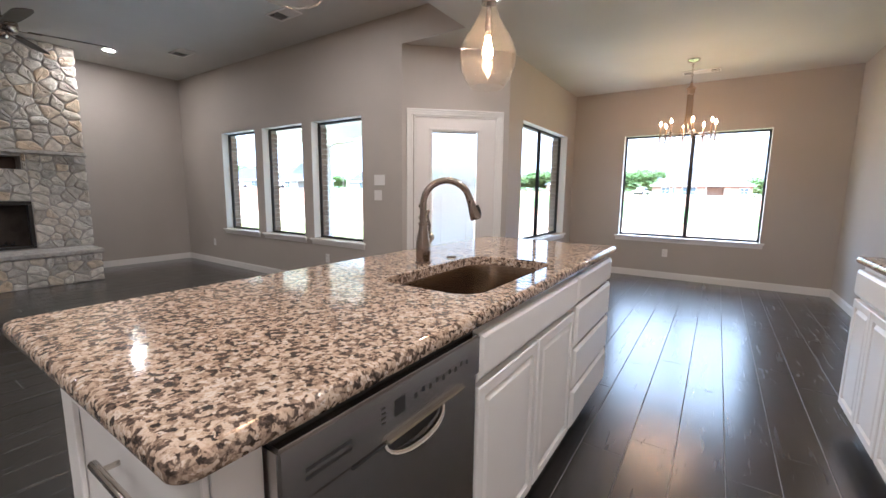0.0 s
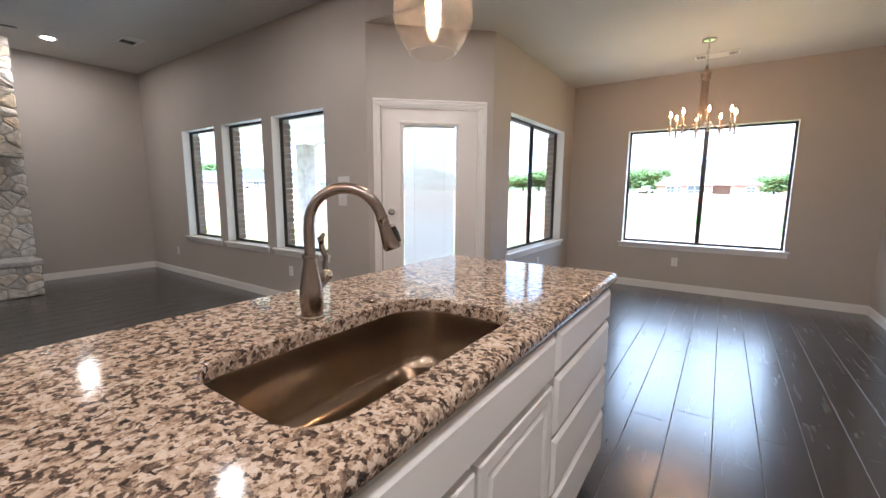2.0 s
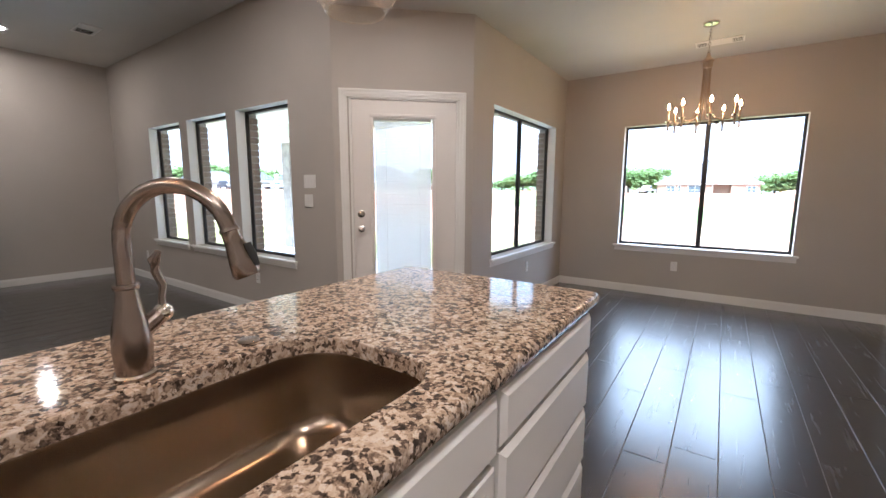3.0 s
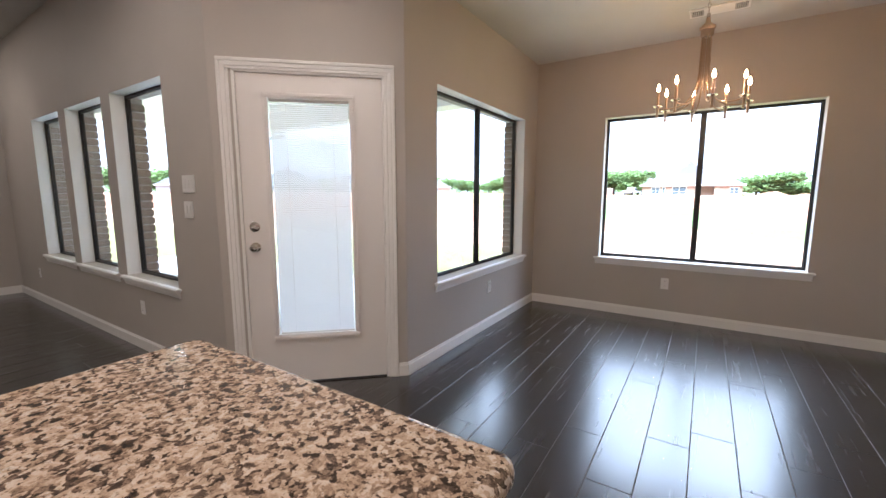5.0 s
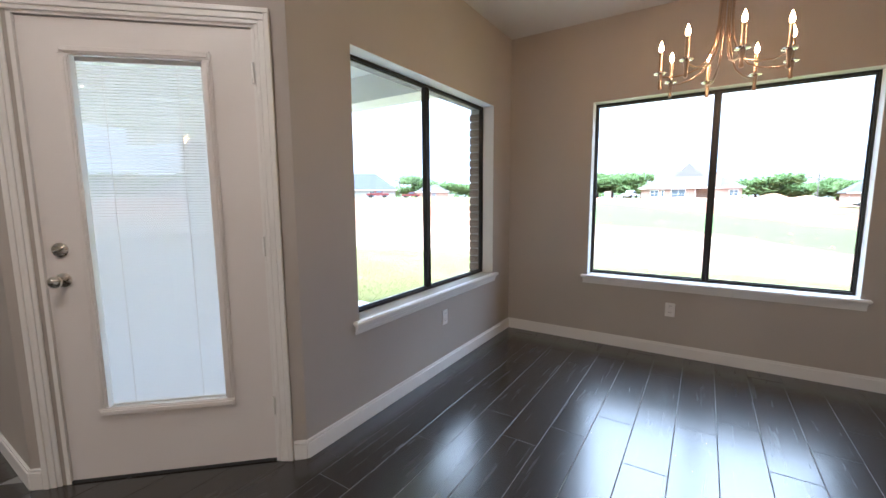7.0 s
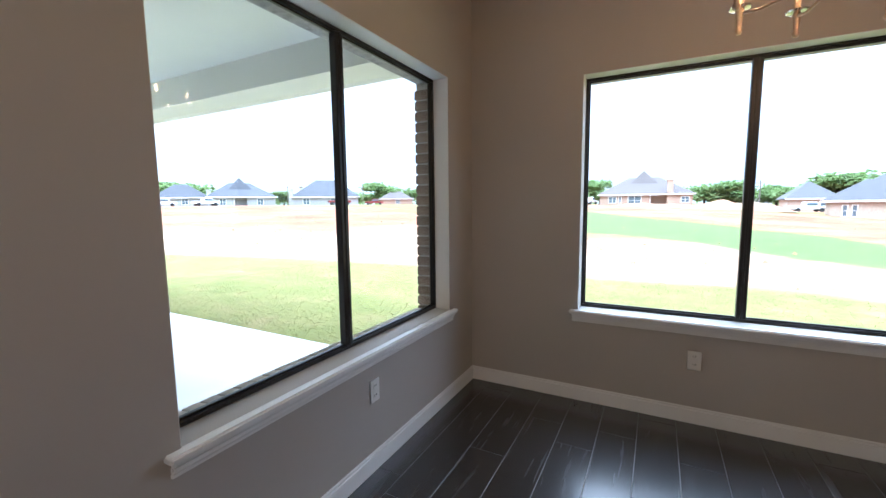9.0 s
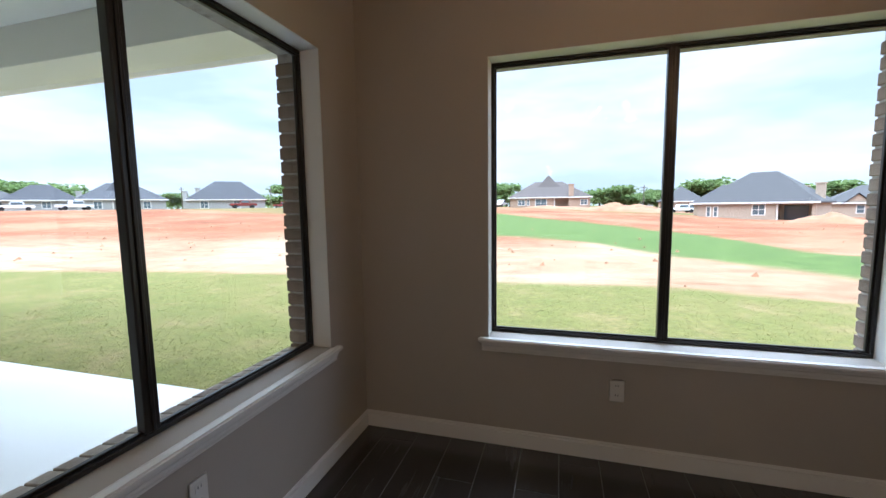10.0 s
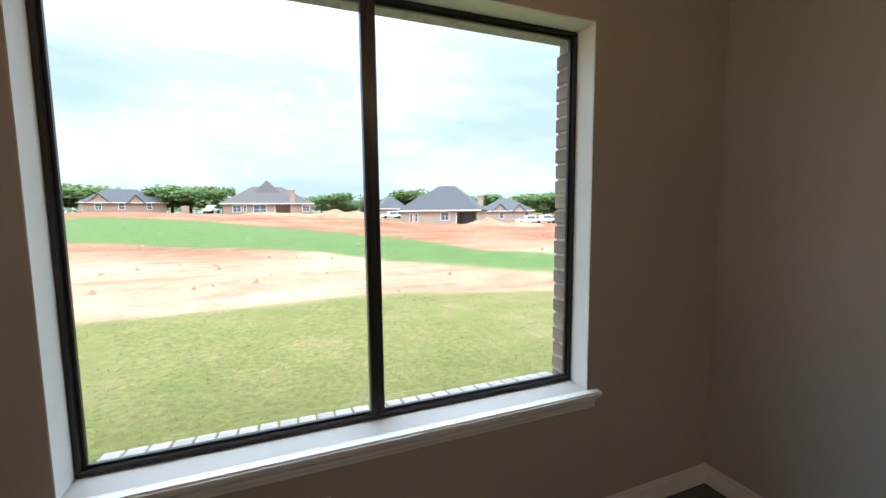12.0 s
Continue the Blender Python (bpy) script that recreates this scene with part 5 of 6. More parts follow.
ROOF_DARK = masonry("dark_shingle", [(0.045, 0.045, 0.05), (0.06, 0.06, 0.065)], 3, 0.95, 0.5, 30)
TAN = masonry("tan_brick_wall", [(0.37, 0.26, 0.19), (0.39, 0.28, 0.205)], 5, 0.95, 0.3, 40)
CREAM = masonry("cream_brick_wall", [(0.43, 0.34, 0.26), (0.45, 0.36, 0.28)], 5, 0.95, 0.3, 40)
GREYWALL = masonry("grey_white_wall", [(0.36, 0.355, 0.34), (0.38, 0.375, 0.36)], 5, 0.95, 0.3, 40)
FAR_GLASS, fgn, fgl, fgb = material("far_window_glass", (0.10, 0.13, 0.15), 0.08)
FAR_TRIM = painted("house_trim", (0.72, 0.69, 0.64), 0.6)


def polar(az, d):
    a = radians(az)
    return PIVOT.x + d * math.sin(a), PIVOT.y + d * math.cos(a)


def hip(bm, x0, x1, y0, y1, z0, rise, over=0.5, ridge=None):
    """A hip roof over a rectangle, with eaves."""
    x0, x1, y0, y1 = x0 - over, x1 + over, y0 - over, y1 + over
    w, d = x1 - x0, y1 - y0
    r = (min(w, d) / 2) if ridge is None else ridge
    if w >= d:
        top = [(x0 + r, (y0 + y1) / 2), (x1 - r, (y0 + y1) / 2)]
    else:
        top = [((x0 + x1) / 2, y0 + r), ((x0 + x1) / 2, y1 - r)]
    b = [bm.verts.new((x, y, z0)) for x, y in ((x0, y0), (x1, y0), (x1, y1), (x0, y1))]
    t = [bm.verts.new((x, y, z0 + rise)) for x, y in top]
    if w >= d:
        for f in ((b[0], b[1], t[1], t[0]), (b[1], b[2], t[1]), (b[2], b[3], t[0], t[1]), (b[3], b[0], t[0])):
            bm.faces.new(f)
    else:
        for f in ((b[0], b[1], t[0]), (b[1], b[2], t[1], t[0]), (b[2], b[3], t[1]), (b[3], b[0], t[0], t[1])):
            bm.faces.new(f)
    bm.faces.new(b[::-1])
    add_box(bm, x0, x1, y0, y1, z0 - 0.22, z0 - 0.002)
    return bm


def house(az, d, base, turn, blocks, roof_mat, wall_mat, windows, label, chimney=None, porch=None, gables=()):
    """A one-storey house facing the viewer: blocks (x0, x1, y0, y1, eave, rise); windows (x, z0, w, h) on the front plane y."""
    x, y = polar(az, d)
    z = ground_z(x, y) if base is None else base
    h = thing("house", pose(x, y, z, 0, 0, -az + turn), label, "house", "houses on the lots")
    for x0, x1, y0, y1, eave_h, rise in blocks:
        holes = []
        if porch and abs(porch[2] - y0) < 0.01 and x0 <= porch[0] and porch[1] <= x1:
            holes = [(porch[0] - x0, porch[1] - x0, 0.0, porch[3])]
        wb = bmesh.new()
        if holes:
            wm = wall_mesh(x1 - x0, y0, y0 + 0.3, -2.5, eave_h, [(holes[0][0], holes[0][1], 0.05, holes[0][3])])
            bmesh.ops.translate(wm, verts=wm.verts[:], vec=(x0, 0, 0))
            add_box(wm, x0, porch[0] - 0.02, y0 + 0.3, y1, -2.5, eave_h)
            add_box(wm, porch[1] + 0.02, x1, y0 + 0.3, y1, -2.5, eave_h)
            add_box(wm, porch[0] - 0.02, porch[1] + 0.02, y0 + 2.6, y1, -2.5, eave_h)
            wb.free()
            wb = wm
        else:
            add_box(wb, x0, x1, y0, y1, -2.5, eave_h)
        part("wall", wb, wall_mat, h)
        part("roof", hip(bmesh.new(), x0, x1, y0, y1, eave_h + 0.02, rise * 1.2), roof_mat, h, "shingled hip roof")
        part("eave_board", boxed(x0 - 0.52, x1 + 0.52, y0 - 0.56, y0 - 0.52, eave_h - 0.21, eave_h + 0.03), FAR_TRIM, h)
    for gx0, gx1, gy, ez, gr_h in gables:
        gb = bmesh.new()
        f = [gb.verts.new(p) for p in ((gx0, gy, ez), (gx1, gy, ez), ((gx0 + gx1) / 2, gy, ez + gr_h))]
        bk = [gb.verts.new(v.co + Vector((0, 4.0, 0))) for v in f]
        gb.faces.new(f)
        gb.faces.new(bk[::-1])
        for i in range(3):
            gb.faces.new((f[i], bk[i], bk[(i + 1) % 3], f[(i + 1) % 3]))
        part("gable", gb, wall_mat, h)
        cov = bmesh.new()
        for s0, s1 in (((gx0 - 0.4, ez - 0.25), ((gx0 + gx1) / 2, ez + gr_h + 0.12)), (((gx0 + gx1) / 2, ez + gr_h + 0.12), (gx1 + 0.4, ez - 0.25))):
            q = [cov.verts.new(p) for p in ((s0[0], gy - 0.3, s0[1]), (s1[0], gy - 0.3, s1[1]), (s1[0], gy + 4, s1[1]), (s0[0], gy + 4, s0[1]))]
            q2 = [cov.verts.new(v.co + Vector((0, 0, 0.15))) for v in q]
            cov.faces.new(q[::-1])
            cov.faces.new(q2)
            for i in range(4):
                cov.faces.new((q[i], q[(i + 1) % 4], q2[(i + 1) % 4], q2[i]))
        part("gable_roof", cov, roof_mat, h)
    for wx, wy, wz, ww, wh, n in windows:
        win = part("window", boxed(wx - ww / 2 - 0.10, wx + ww / 2 + 0.10, wy - 0.06, wy - 0.01, wz - 0.10, wz + wh + 0.10), FAR_TRIM, h, "pale window surround")
        for i in range(n):
            pw = ww / n
            for j in range(2):
                part("pane", boxed(wx - ww / 2 + pw * i + 0.04, wx - ww / 2 + pw * (i + 1) - 0.04, wy - 0.075, wy - 0.058, wz + wh / 2 * j + 0.03, wz + wh / 2 * (j + 1) - 0.03), FAR_GLASS, win)
    if porch:
        part("porch_door", boxed((porch[0] + porch[1]) / 2 - 1.5, (porch[0] + porch[1]) / 2 + 1.2, porch[2] + 2.5, porch[2] + 2.59, 0.05, 2.2), FAR_GLASS, h, "dark sliding glass doors")
        part("porch_post", boxed(porch[0] + 0.05, porch[0] + 0.25, porch[2] + 0.05, porch[2] + 0.25, 0.05, porch[3]), FAR_TRIM, h)
        part("porch_floor", boxed(porch[0], porch[1], porch[2], porch[2] + 2.6, -0.5, 0.05), CONCRETE, h)
    for cx, cy, cw, top in (chimney or ()):
        cb = bmesh.new()
        add_box(cb, cx - cw / 2, cx + cw / 2, cy, cy + 1.0, 0, top)
        add_box(cb, cx - cw / 2 - 0.12, cx + cw / 2 + 0.12, cy - 0.12, cy + 1.12, top, top + 0.2)
        part("chimney", cb, wall_mat, h, "brick chimney")
    return h


house(-1.6, 100, 0.62, 3, [(-9.3, 9.3, 0, 12, 2.75, 3.3), (-4.5, 4.5, 2, 11, 2.9, 4.6)], ROOF_BROWN, TAN,
      [(-6.6, 0, 0.9, 1.6, 1.3, 2), (-5.0, 0, 0.9, 0.5, 1.3, 1), (-2.0, 0, 0.35, 2.6, 2.0, 2), (7.9, 0, 0.9, 1.5, 1.2, 2)],
      "tan brick house with brown hip roof and porch", [(5.0, -0.2, 1.1, 5.6)], (1.0, 4.4, 0, 2.5))
house(21.4, 75, -1.32, -14, [(-7.5, 6.9, 0, 11, 2.75, 3.9), (-9.5, -3.0, 4, 16, 2.7, 2.6)], ROOF, CREAM,
      [(0.6, 0, 0.9, 1.5, 1.5, 2), (-4.9, 0, 0.6, 0.5, 1.5, 1), (-5.9, 0, 0.6, 0.5, 1.5, 1)],
      "cream brick house with grey hip roof and porch", [(6.4, 5.0, 1.0, 5.3), (4.2, 7.5, 0.9, 5.0)], (2.6, 6.5, 0, 2.4))
house(30.8, 104, -1.55, 10, [(-6.2, 6.0, 0, 10, 2.7, 2.7)], ROOF, CREAM, [(-1.8, 0, 0.8, 1.0, 1.4, 1), (4.6, 0, 0.8, 1.0, 1.4, 1)],
      "pale stone house with grey roof and gables", None, None, [(-4.0, -0.4, -0.3, 2.5, 1.7), (1.2, 4.0, -0.5, 2.5, 1.6)])
house(41.5, 120, -1.4, 0, [(-6, 6, 0, 9, 2.6, 2.2)], ROOF, CREAM, [(-2, 0, 0.8, 1.4, 1.4, 2)], "low cream house with grey hip roof")
house(-16.4, 132, 1.65, 8, [(-8.6, 8.6, 0, 11, 2.6, 3.0)], ROOF, TAN, [(-1.0, 0, 0.8, 1.2, 1.5, 1), (4.8, 0, 0.8, 1.0, 1.5, 1), (-5.6, 0, 0.8, 1.2, 1.5, 2)],
      "tan stone house with grey roof and gables", None, None, [(-7.6, -3.4, -0.4, 2.4, 2.2), (0.4, 3.6, -0.5, 2.4, 2.0)])
house(-54.8, 118, 1.35, 6, [(-7.8, 8.2, 0, 11, 2.8, 3.2), (-3.8, 4.0, 1.5, 9, 2.9, 4.2)], ROOF_DARK, GREYWALL,
      [(-4.5, 0, 0.7, 1.4, 1.6, 2), (4.4, 0, 0.7, 1.4, 1.6, 2)], "pale house with a broad dark hip roof", [(-7.4, 1.0, 1.0, 4.4)], (-2.0, 1.2, 0, 2.4))
house(-44.5, 112, 1.25, -4, [(-8.4, 8.4, 0, 11, 2.7, 3.9)], ROOF_DARK, GREYWALL, [(-5.0, 0, 0.7, 1.6, 1.6, 2), (2.0, 0, 0.7, 1.4, 1.6, 2)],
      "pale house with dark hip roof and twin chimneys", [(-9.0, 1.0, 0.9, 4.6), (-6.5, 2.0, 0.9, 5.4)])
house(-61.2, 124, 1.6, 0, [(-6, 6, 0, 9, 2.5, 2.9)], ROOF_DARK, GREYWALL, [(0.6, 0, 0.7, 1.4, 1.4, 2)], "low pale house with dark hip roof")
house(-65.8, 132, 1.6, 0, [(-8.4, 8, 0, 9, 2.4, 2.5)], ROOF, GREYWALL, [(-3, 0, 0.7, 1.4, 1.3, 2), (3, 0, 0.7, 1.4, 1.3, 2)], "low pale house with grey hip roof")
house(-34.8, 150, 1.5, 0, [(-6, 6, 0, 9, 2.5, 2.4)], ROOF_BROWN, TAN, [(0.6, 0, 0.7, 1.4, 1.4, 2)], "small tan house far beyond the lots")
house(10.2, 170, 0.7, 0, [(-3, 3, 0, 6, 2.5, 1.4)], GREYWALL, GREYWALL, [(0.0, 0, 0.8, 1.4, 1.0, 2)], "small white shed among far trees")
house(14.6, 110, -0.6, 12, [(-4, 4, 0, 9, 2.6, 3.0)], ROOF, CREAM, [(1.6, 0, 0.9, 1.0, 1.4, 1)], "cream house with slate-grey roof partly hidden")


# ---------- trees ----------
def leaf_material():
    m, n, l, b = material("oak_foliage", (0.06, 0.10, 0.03), 0.8, 0, 0.2)
    g = n.new("ShaderNodeNewGeometry")
    v = coords(n, l)
    c1 = ramp(n, l, g.outputs["Random Per Island"], [(0.0, (0.12, 0.17, 0.065)), (0.5, (0.165, 0.23, 0.09)), (1.0, (0.205, 0.27, 0.115))])
    l.new(mix(n, l, 0.5, c1, ramp(n, l, noise_tex(n, l, v, 0.8, 3), [(0.3, (0.6, 0.6, 0.6)), (0.7, (1.25, 1.25, 1.1))]), "MULTIPLY"), b.inputs["Base Color"])
    tr, ms = n.new("ShaderNodeBsdfTranslucent"), n.new("ShaderNodeMixShader")
    tr.inputs[0].default_value, ms.inputs[0].default_value = (0.20, 0.28, 0.10, 1), 0.5
    l.new(b.outputs[0], ms.inputs[1])
    l.new(tr.outputs[0], ms.inputs[2])
    l.new(ms.outputs[0], n["Material Output"].inputs[0])
    return m


LEAF = leaf_material()
BARK = masonry("oak_bark", [(0.10, 0.08, 0.06), (0.12, 0.10, 0.08)], 6, 0.95, 0.6, 40)


def crown_mesh(rng, w, h, z0, n):
    """Many small tilted leaf clumps in an uneven, gappy crown."""
    lobes = [(rng.uniform(-0.33, 0.33) * w, rng.uniform(-0.33, 0.33) * w, z0 + h * rng.uniform(0.25, 0.78), rng.uniform(0.17, 0.30) * w) for _ in range(15)]
    pts, faces = [], []
    for _ in range(n):
        lx, ly, lz, lr = rng.choice(lobes)
        a, e = rng.uniform(0, 2 * math.pi), math.asin(rng.uniform(-0.75, 1))
        r = lr * rng.uniform(0.55, 1.06)
        p = Vector((lx + r * math.cos(a) * math.cos(e), ly + r * math.sin(a) * math.cos(e), lz + r * math.sin(e) * 0.72))
        s = rng.uniform(0.16, 0.40) * (w / 7) ** 0.5
        q = Euler((rng.uniform(-1, 1), rng.uniform(-1, 1), rng.uniform(0, 6.28))).to_matrix()
        i = len(pts)
        ring5 = [(1, 0, 0), (0.35, 0.8, 0.15), (-0.7, 0.6, -0.1), (-0.9, -0.35, 0.2), (0.2, -0.9, -0.15)]
        pts += [tuple(p + q @ (Vector(o) * s * rng.uniform(0.7, 1.2))) for o in ring5] + [tuple(p + q @ Vector((0, 0, s * 0.5)))]
        faces += [(i + k, i + (k + 1) % 5, i + 5) for k in range(5)]
    me = bpy.data.meshes.new("crown")
    me.from_pydata(pts, [], faces)
    me.materials.append(LEAF)
    me.update()
    return me


def trunk_mesh(rng, h, w):
    bm = bmesh.new()
    tube([(0, 0, -0.6), (0.05, 0.02, h * 0.2), (0.0, 0.1, h * 0.42), (0.1, 0.1, h * 0.7)], 0.2, 8, bm, radii=[0.30, 0.22, 0.17, 0.06])
    for k in range(5):
        a = 6.28 * k / 5 + rng.uniform(-0.4, 0.4)
        tube([(0, 0.05, h * 0.30), (w * 0.13 * math.cos(a), w * 0.13 * math.sin(a), h * 0.48), (w * 0.27 * math.cos(a), w * 0.27 * math.sin(a), h * 0.66)], 0.1, 6, bm, radii=[0.12, 0.085, 0.03])
    return mesh_of("trunk", bm, BARK, 60)


tree_rng = random.Random(21)
KINDS = [(crown_mesh(tree_rng, 8.0, 6.5, 0.8, 1900), trunk_mesh(tree_rng, 6.5, 8.0)), (crown_mesh(tree_rng, 7.0, 5.2, 0.7, 1700), trunk_mesh(tree_rng, 5.6, 7.0)), (crown_mesh(tree_rng, 9.5, 6.0, 0.7, 2100), trunk_mesh(tree_rng, 6.0, 9.0))]


def tree(az, d, scale, kind, base=None):
    x, y = polar(az, d)
    t = thing("tree", pose(x, y, ground_z(x, y) if base is None else base, 0, 0, tree_rng.uniform(0, 360)), "leafy green oak at the edge of the lots", "tree", "oaks beyond the lots")
    t.scale = (scale * 1.6, scale * 1.6, scale * 1.0)
    crown, trunk = KINDS[kind]
    for nm, me in (("trunk", trunk), ("crown", crown)):
        o = new(nm, me)
        o.parent = t


for az, d, s, k in ((-12.2, 140, 1.0, 0), (-10.4, 138, 1.15, 2), (-8.6, 134, 1.05, 0), (-6.9, 142, 0.9, 1), (4.9, 135, 0.85, 2), (6.3, 132, 0.95, 0), (7.8, 138, 0.8, 1), (9.0, 150, 0.75, 2), (11.6, 150, 0.9, 0), (13.4, 140, 0.95, 1),
                    (15.6, 138, 1.1, 0), (17.6, 132, 1.2, 0), (24.5, 140, 1.1, 2), (27.2, 142, 1.1, 0), (31.5, 150, 1.0, 2), (33.6, 150, 1.25, 2), (35.6, 145, 1.2, 0), (37.4, 150, 1.1, 2), (39.4, 150, 1.05, 0), (41.5, 155, 1.15, 1), (44, 150, 1.2, 2),
                    (-19.6, 160, 1.2, 2), (-21.8, 165, 1.1, 0), (-24, 160, 1.0, 2), (-27, 170, 0.9, 1), (-30, 170, 0.8, 0), (-32.6, 165, 0.95, 2), (-36.6, 160, 1.2, 0), (-38.4, 170, 0.9, 1), (-41, 190, 0.9, 2), (-58.5, 175, 1.0, 0), (-60.5, 170, 1.2, 2),
                    (-62.8, 172, 1.25, 0), (-64.6, 170, 1.2, 2), (-66.4, 176, 1.3, 0), (-68.6, 175, 1.25, 2), (-70.6, 180, 1.2, 1), (-73, 180, 1.3, 2), (-49.6, 190, 0.9, 0)):
    tree(az, d, s, k)

# far woods close the horizon
wood_rng = random.Random(4)
pts, faces = [], []
for _ in range(34000):
    az, d = wood_rng.uniform(-180, 180), wood_rng.uniform(225, 330)
    x, y = polar(az, d)
    top = 6.2 + 2.6 * noise.noise((az * 0.35, 2.0, 0)) + 1.2 * noise.noise((az * 1.3, 5.0, 0))
    z = ground_z(x, y) + max(0.3, top) * wood_rng.random() ** 0.6
    i, s = len(pts), wood_rng.uniform(0.7, 1.5)
    for _k in range(5):
        pts.append((x + wood_rng.uniform(-s, s), y + wood_rng.uniform(-s, s), z + wood_rng.uniform(-s, s) * 0.7))
    faces += [(i, i + 1, i + 2), (i, i + 2, i + 3), (i + 1, i + 3, i + 4)]
wm = bpy.data.meshes.new("far_woods")
wm.from_pydata(pts, [], faces)
wm.materials.append(LEAF)
tagged(new("far_woods", wm), "far green tree line on the horizon", "woods", "", "stuff")

# ---------- poles, vehicles, mounds ----------
POLE = masonry("weathered_pole", [(0.14, 0.12, 0.10), (0.16, 0.14, 0.12)], 4, 0.95, 0.3)
for az, d, hgt in ((10.1, 118, 6.5), (-10.2, 150, 8.0), (32.3, 120, 6.0), (-39.4, 150, 7.0), (-49.2, 150, 7.0)):
    x, y = polar(az, d)
    p = thing("utility_pole", pose(x, y, ground_z(x, y)), "weathered wooden utility pole with crossarm", "utility pole", "utility poles")
    part("mast", tube([(0, 0, -0.5), (0, 0, hgt)], 0.13, 8), POLE, p)
    part("crossarm", boxed(-0.9, 0.9, -0.06, 0.06, hgt - 0.7, hgt - 0.55), POLE, p)

CAR_WHITE = painted("white_car_paint", (0.75, 0.75, 0.75), 0.25, 20, 0.0, 0.02)
CAR_RED = painted("dark_red_car_paint", (0.22, 0.04, 0.035), 0.25, 20, 0.0, 0.02)
CAR_DARK = painted("dark_car_paint", (0.06, 0.065, 0.075), 0.25, 20, 0.0, 0.02)
TYRE = painted("tyre_rubber", (0.02, 0.02, 0.02), 0.9)


def truck(az, d, turn, paint, label, base=None):
    x, y = polar(az, d)
    c = thing("pickup_truck", pose(x, y, (ground_z(x, y) if base is None else base) + 0.02, 0, 0, -az + turn), label, "truck", "parked vehicles")
    bd = bmesh.new()
    add_box(bd, -2.7, 2.7, -0.95, 0.95, 0.5, 1.05, 0.12, 2)
    part("body", bd, paint, c)
    cb = bmesh.new()
    add_box(cb, -0.7, 1.3, -0.85, 0.85, 1.05, 1.80, 0.18, 2)
    part("cab", cb, paint, c)
    for s in (-1, 1):
        part("side_window", boxed(-0.5, 1.05, s * 0.86 - 0.01, s * 0.86 + 0.01, 1.2, 1.65), FAR_GLASS, c)
    part("windscreen", boxed(1.29, 1.32, -0.7, 0.7, 1.2, 1.65), FAR_GLASS, c)
    for wx in (-1.75, 1.75):
        for s in (-1, 1):
            part("wheel", lathe([(0, -0.12), (0.38, -0.12), (0.40, -0.08), (0.40, 0.08), (0.38, 0.12), (0, 0.12)], 14), TYRE, c, m=pose(wx, s * 0.86, 0.40, 90, 0, 0))


truck(-8.2, 104, 70, CAR_WHITE, "white pickup truck parked beside the tan house")
truck(33.6, 84, 10, CAR_WHITE, "white work truck parked near the pale stone house")
truck(35.6, 86, 30, CAR_WHITE, "white pickup truck parked on the dirt")
truck(14.2, 96, 25, CAR_WHITE, "white truck parked beside the cream house")
truck(-58.9, 104, 20, CAR_WHITE, "white pickup truck on the far lot")
truck(-42.8, 100, 10, CAR_RED, "dark red truck parked by the pale house")
truck(-38.0, 120, 0, CAR_RED, "red pickup truck near the far trees")
truck(-63.2, 110, 0, CAR_WHITE, "white van parked before a low house")
truck(-65.0, 100, 80, CAR_DARK, "dark car parked on the red earth")


def mound(az, d, w, dep, h, seed, label):
    """A heap of excavated earth."""
    x, y = polar(az, d)
    bm = bmesh.new()
    bmesh.ops.create_grid(bm, x_segments=36, y_segments=16, size=1)
    for v in bm.verts:
        r = math.hypot(v.co.x, v.co.y)
        hh = max(0, 1 - r * r) ** 1.1 * (0.8 + 0.5 * noise.noise((v.co.x * 2.5, v.co.y * 2.5, seed))) + 0.10 * noise.noise((v.co.x * 7, v.co.y * 7, seed)) * (1 - min(1, r))
        v.co = Vector((v.co.x * w, v.co.y * dep, h * hh - 0.25))
    o = solid("earth_mound", bm, EARTH, label, "mound", "", pose(x, y, ground_z(x, y), 0, 0, -az), 60)
    return o


EARTH = masonry("red_earth", [(0.28, 0.14, 0.075), (0.32, 0.17, 0.095)], 1.2, 0.98, 0.8, 6)
mound(-1.0, 92, 11, 4, 1.1, 1.0, "pale red earth bank before the tan house")
mound(7.2, 82, 9, 4, 1.9, 2.0, "red earth heap beside the lots")
mound(27.6, 62, 4.5, 3, 1.5, 3.0, "red earth heap near the cream house")
mound(32.0, 66, 5.5, 3, 1.0, 4.0, "low red earth heap near the trucks")
col_x, col_y = polar(-10.9, 98)
solid("brick_pier", boxed(-0.6, 0.6, -0.6, 0.6, -0.3, 1.5, 0.03, 1), TAN, "short tan brick entrance pier on the dirt", "pier", "", pose(col_x, col_y, ground_z(col_x, col_y)))


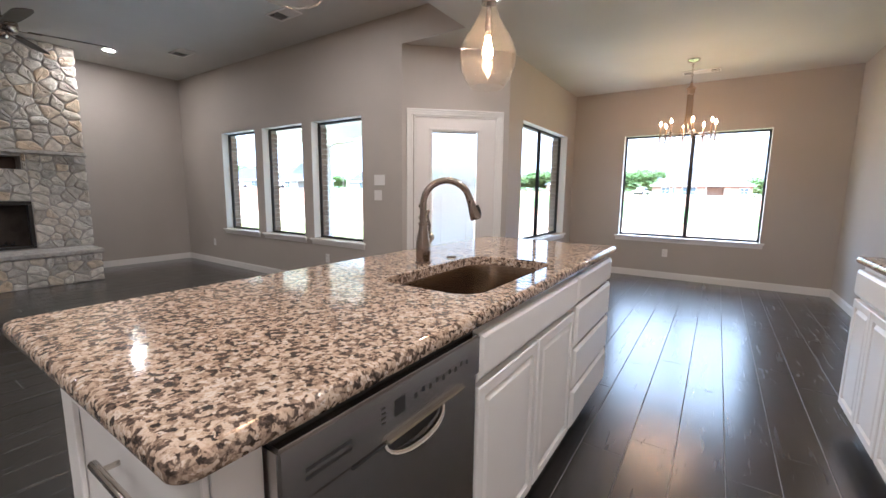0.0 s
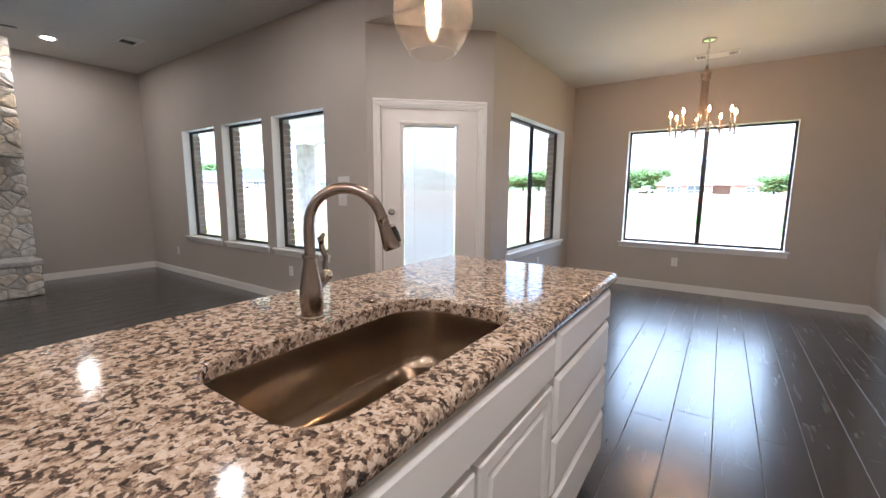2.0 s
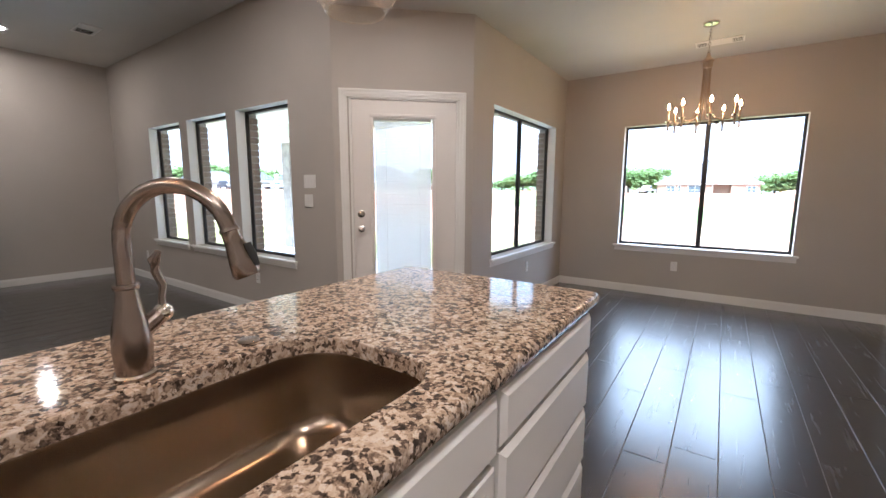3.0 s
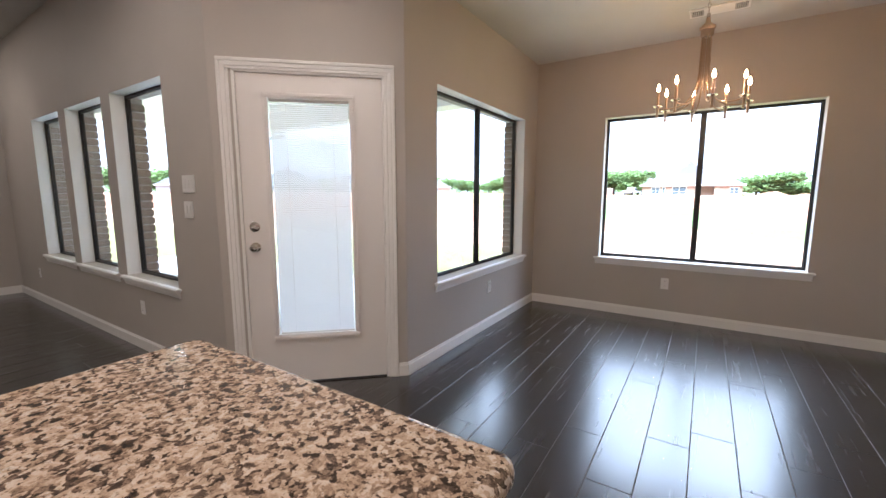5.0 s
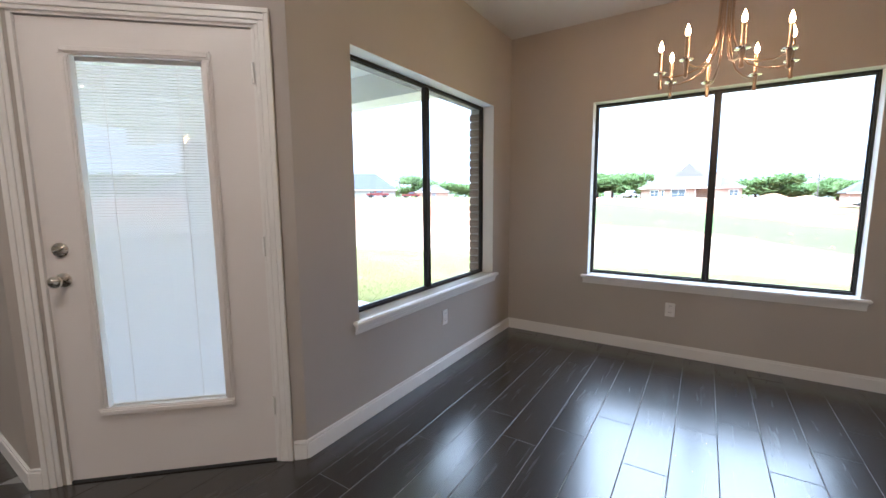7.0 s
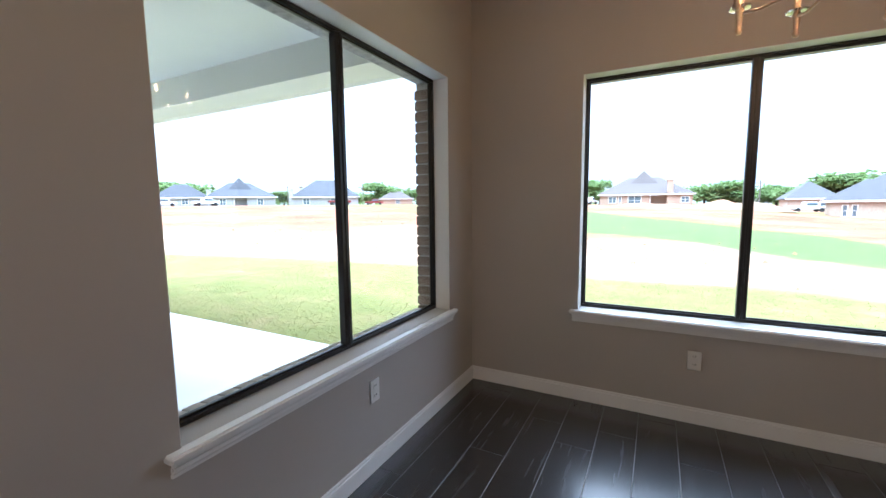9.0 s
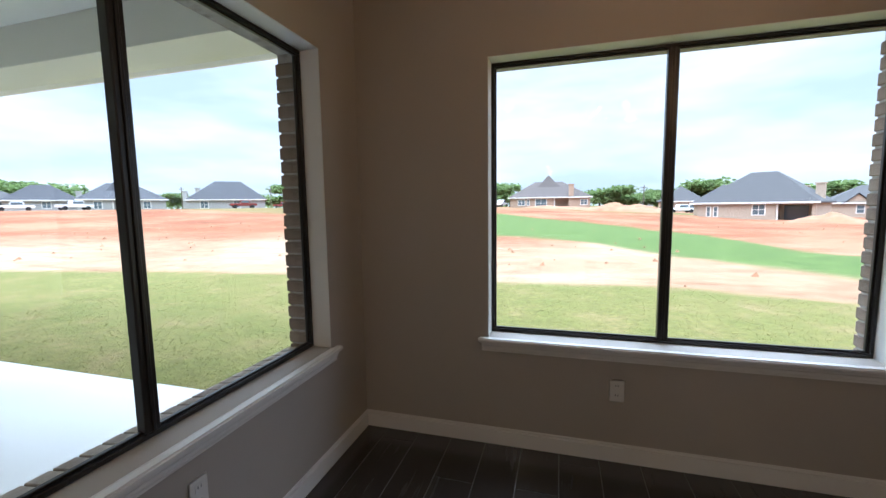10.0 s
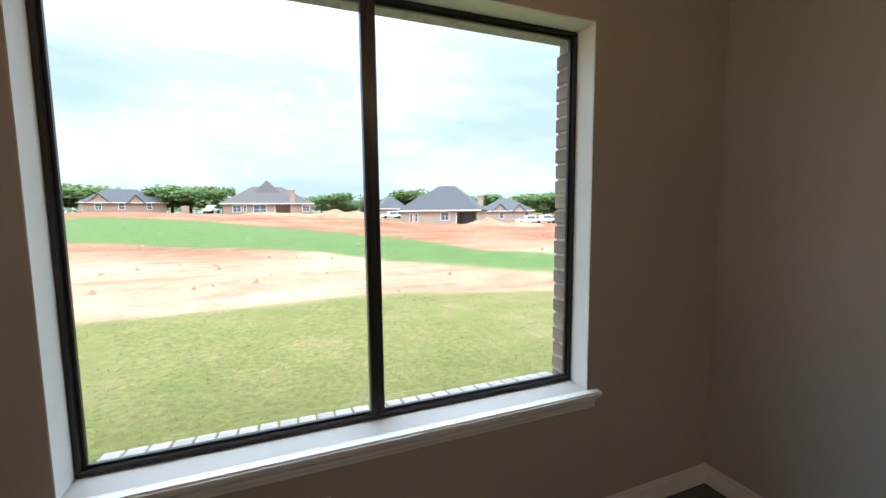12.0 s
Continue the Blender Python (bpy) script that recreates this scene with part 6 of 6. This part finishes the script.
# ---------- grass and clods ----------
def tufts():
    """Short lawn blades in tufts on the strip of lawn nearest the windows."""
    rng, pts, faces = random.Random(8), [], []
    for _ in range(26000):
        x, y = rng.uniform(-8.5, 7.5), 8.95 + 6.2 * rng.random() ** 1.3
        if zones(x, y)[0] < 0.6 or (x < -1.3 and y < 9.0):
            continue
        z = ground_z(x, y) - 0.006
        for _k in range(3):
            a, r, hgt = rng.uniform(0, 6.28), rng.uniform(0, 0.03), rng.uniform(0.010, 0.026)
            bx, by, i = x + r * math.cos(a), y + r * math.sin(a), len(pts)
            dx, dy, w = rng.uniform(-0.025, 0.025), rng.uniform(-0.025, 0.025), 0.004
            pts += [(bx - w * math.sin(a), by + w * math.cos(a), z), (bx + w * math.sin(a), by - w * math.cos(a), z), (bx + dx, by + dy, z + hgt)]
            faces.append((i, i + 1, i + 2))
    me = bpy.data.meshes.new("lawn_grass")
    me.from_pydata(pts, [], faces)
    m, n, l, b = material("grass_blade", (0.16, 0.18, 0.05), 0.8, 0, 0.2)
    g = n.new("ShaderNodeNewGeometry")
    l.new(ramp(n, l, g.outputs["Random Per Island"], [(0.0, (0.25, 0.19, 0.09)), (0.4, (0.18, 0.16, 0.05)), (1.0, (0.138, 0.146, 0.038))]), b.inputs["Base Color"])
    me.materials.append(m)
    tagged(new("lawn_grass", me), "short patchy lawn grass near the house", "grass", "", "stuff")


tufts()
crng, pts, faces = random.Random(3), [], []
for _ in range(700):
    x, y = crng.uniform(-30, 24), crng.uniform(14, 60)
    lw, gw, _r = zones(x, y)
    if lw > 0.1 or (gw > 0.4 and crng.random() < 0.8):
        continue
    s, z, i = crng.uniform(0.04, 0.16), ground_z(x, y), len(pts)
    ringc = [(x + s * crng.uniform(0.6, 1.2) * math.cos(k * 1.257), y + s * crng.uniform(0.6, 1.2) * math.sin(k * 1.257), z - 0.03) for k in range(5)]
    pts += ringc + [(x + crng.uniform(-0.3, 0.3) * s, y + crng.uniform(-0.3, 0.3) * s, z + s * crng.uniform(0.4, 0.9))]
    faces += [(i + k, i + (k + 1) % 5, i + 5) for k in range(5)]
cm = bpy.data.meshes.new("earth_clods")
cm.from_pydata(pts, [], faces)
cm.materials.append(EARTH)
tagged(new("earth_clods", cm), "scattered clods of red earth on the bare lots", "clods", "", "stuff")

# ---------- floor planks ----------
PW, PL, GAP = 0.199, 1.205, 0.004
floor = solid("floor", boxed(LIVING_W, RIGHT, SOUTH, LIVING_N, -0.1, -0.002), GROUT, "dark wood-look plank tiles with grey grout", "floor", "structure")
floor_ext = bmesh.new()
lp = [floor_ext.verts.new((x, y, -0.002)) for x, y in ((CA[0], LIVING_N), (RIGHT, LIVING_N), (RIGHT, FAR), (LEFT, FAR), (LEFT, CB[1]), CA)][:5] 
floor_ext.faces.new(lp)
ext = part("grout_bed", floor_ext, GROUT, floor)
STARTS = {0: 5.0, 1: 5.175, 2: 4.79, 3: 5.1, -1: 5.695, -2: 6.075, -4: 5.6, -5: 5.8}


def plank_mesh(length, width):
    return mesh_of("plank", boxed(-width / 2, width / 2, -length / 2, length / 2, -0.006, 0.0, 0.0012, 1), PLANK)


full = plank_mesh(PL - GAP, PW - GAP)
rng = random.Random(5)
k0, k1 = math.floor((LIVING_W - 0.502) / PW), math.ceil((RIGHT - 0.502) / PW)


def clip_poly(x0, x1, y0, y1):
    """The part of a plank that lies in the rooms, as a polygon."""
    poly = [(x0, y0), (x1, y0), (x1, y1), (x0, y1)]

    def cut(poly, a, b, c):
        out = []
        for p, q in zip(poly, poly[1:] + poly[:1]):
            sp, sq = a * p[0] + b * p[1] - c, a * q[0] + b * q[1] - c
            if sp <= 0:
                out.append(p)
            if sp * sq < 0:
                t = sp / (sp - sq)
                out.append((p[0] + t * (q[0] - p[0]), p[1] + t * (q[1] - p[1])))
        return out

    poly = cut(poly, 1, 0, RIGHT)
    if poly:
        poly = cut(poly, -1, 0, -LIVING_W)
    top = FAR if x1 > LEFT + 0.02 else LIVING_N
    if x1 <= CA[0] or x0 >= LEFT:
        poly = cut(poly, 0, 1, top) if poly else poly
    else:
        s = (CB[1] - CA[1]) / (CB[0] - CA[0])
        if x0 < LEFT < x1:
            poly = cut(poly, 0, 1, FAR) if poly else poly
            if y0 > CB[1] and poly:
                poly = cut(poly, -1, 0, -LEFT)
            elif poly and y1 > CB[1] - 0.2:
                poly = cut(poly, -s, 1, CA[1] - s * CA[0] + 0.1)
        else:
            poly = cut(poly, -s, 1, CA[1] - s * CA[0] + 0.08) if poly else poly
    return poly


def plank_piece(poly):
    """A cut plank: a bevel-free slab over the given outline."""
    b = bmesh.new()
    cx, cy = sum(p[0] for p in poly) / len(poly), sum(p[1] for p in poly) / len(poly)
    top = [b.verts.new((x - cx, y - cy, 0.0)) for x, y in poly]
    bot = [b.verts.new((x - cx, y - cy, -0.006)) for x, y in poly]
    b.faces.new(top)
    for i in range(len(poly)):
        j = (i + 1) % len(poly)
        b.faces.new((top[i], bot[i], bot[j], top[j]))
    o = new("plank", mesh_of("plank", b, PLANK))
    o.location = (cx, cy, 0)
    o.parent = floor


for k in range(k0, k1):
    x0 = 0.502 + PW * k
    y = STARTS.get(k, 5.0 + rng.random() * PL)
    while y > SOUTH:
        y -= PL
    while y < FAR:
        poly = clip_poly(x0 + GAP / 2, x0 + PW - GAP / 2, max(y + GAP / 2, SOUTH), y + PL - GAP / 2)
        if poly and len(poly) > 2:
            area = 0.5 * abs(sum(p[0] * q[1] - q[0] * p[1] for p, q in zip(poly, poly[1:] + poly[:1])))
            if abs(area - (PL - GAP) * (PW - GAP)) < 1e-5:
                o = new("plank", full)
                o.location = (x0 + PW / 2, y + PL / 2, 0)
                o.parent = floor
            elif area > 0.002:
                plank_piece(poly)
        y += PL
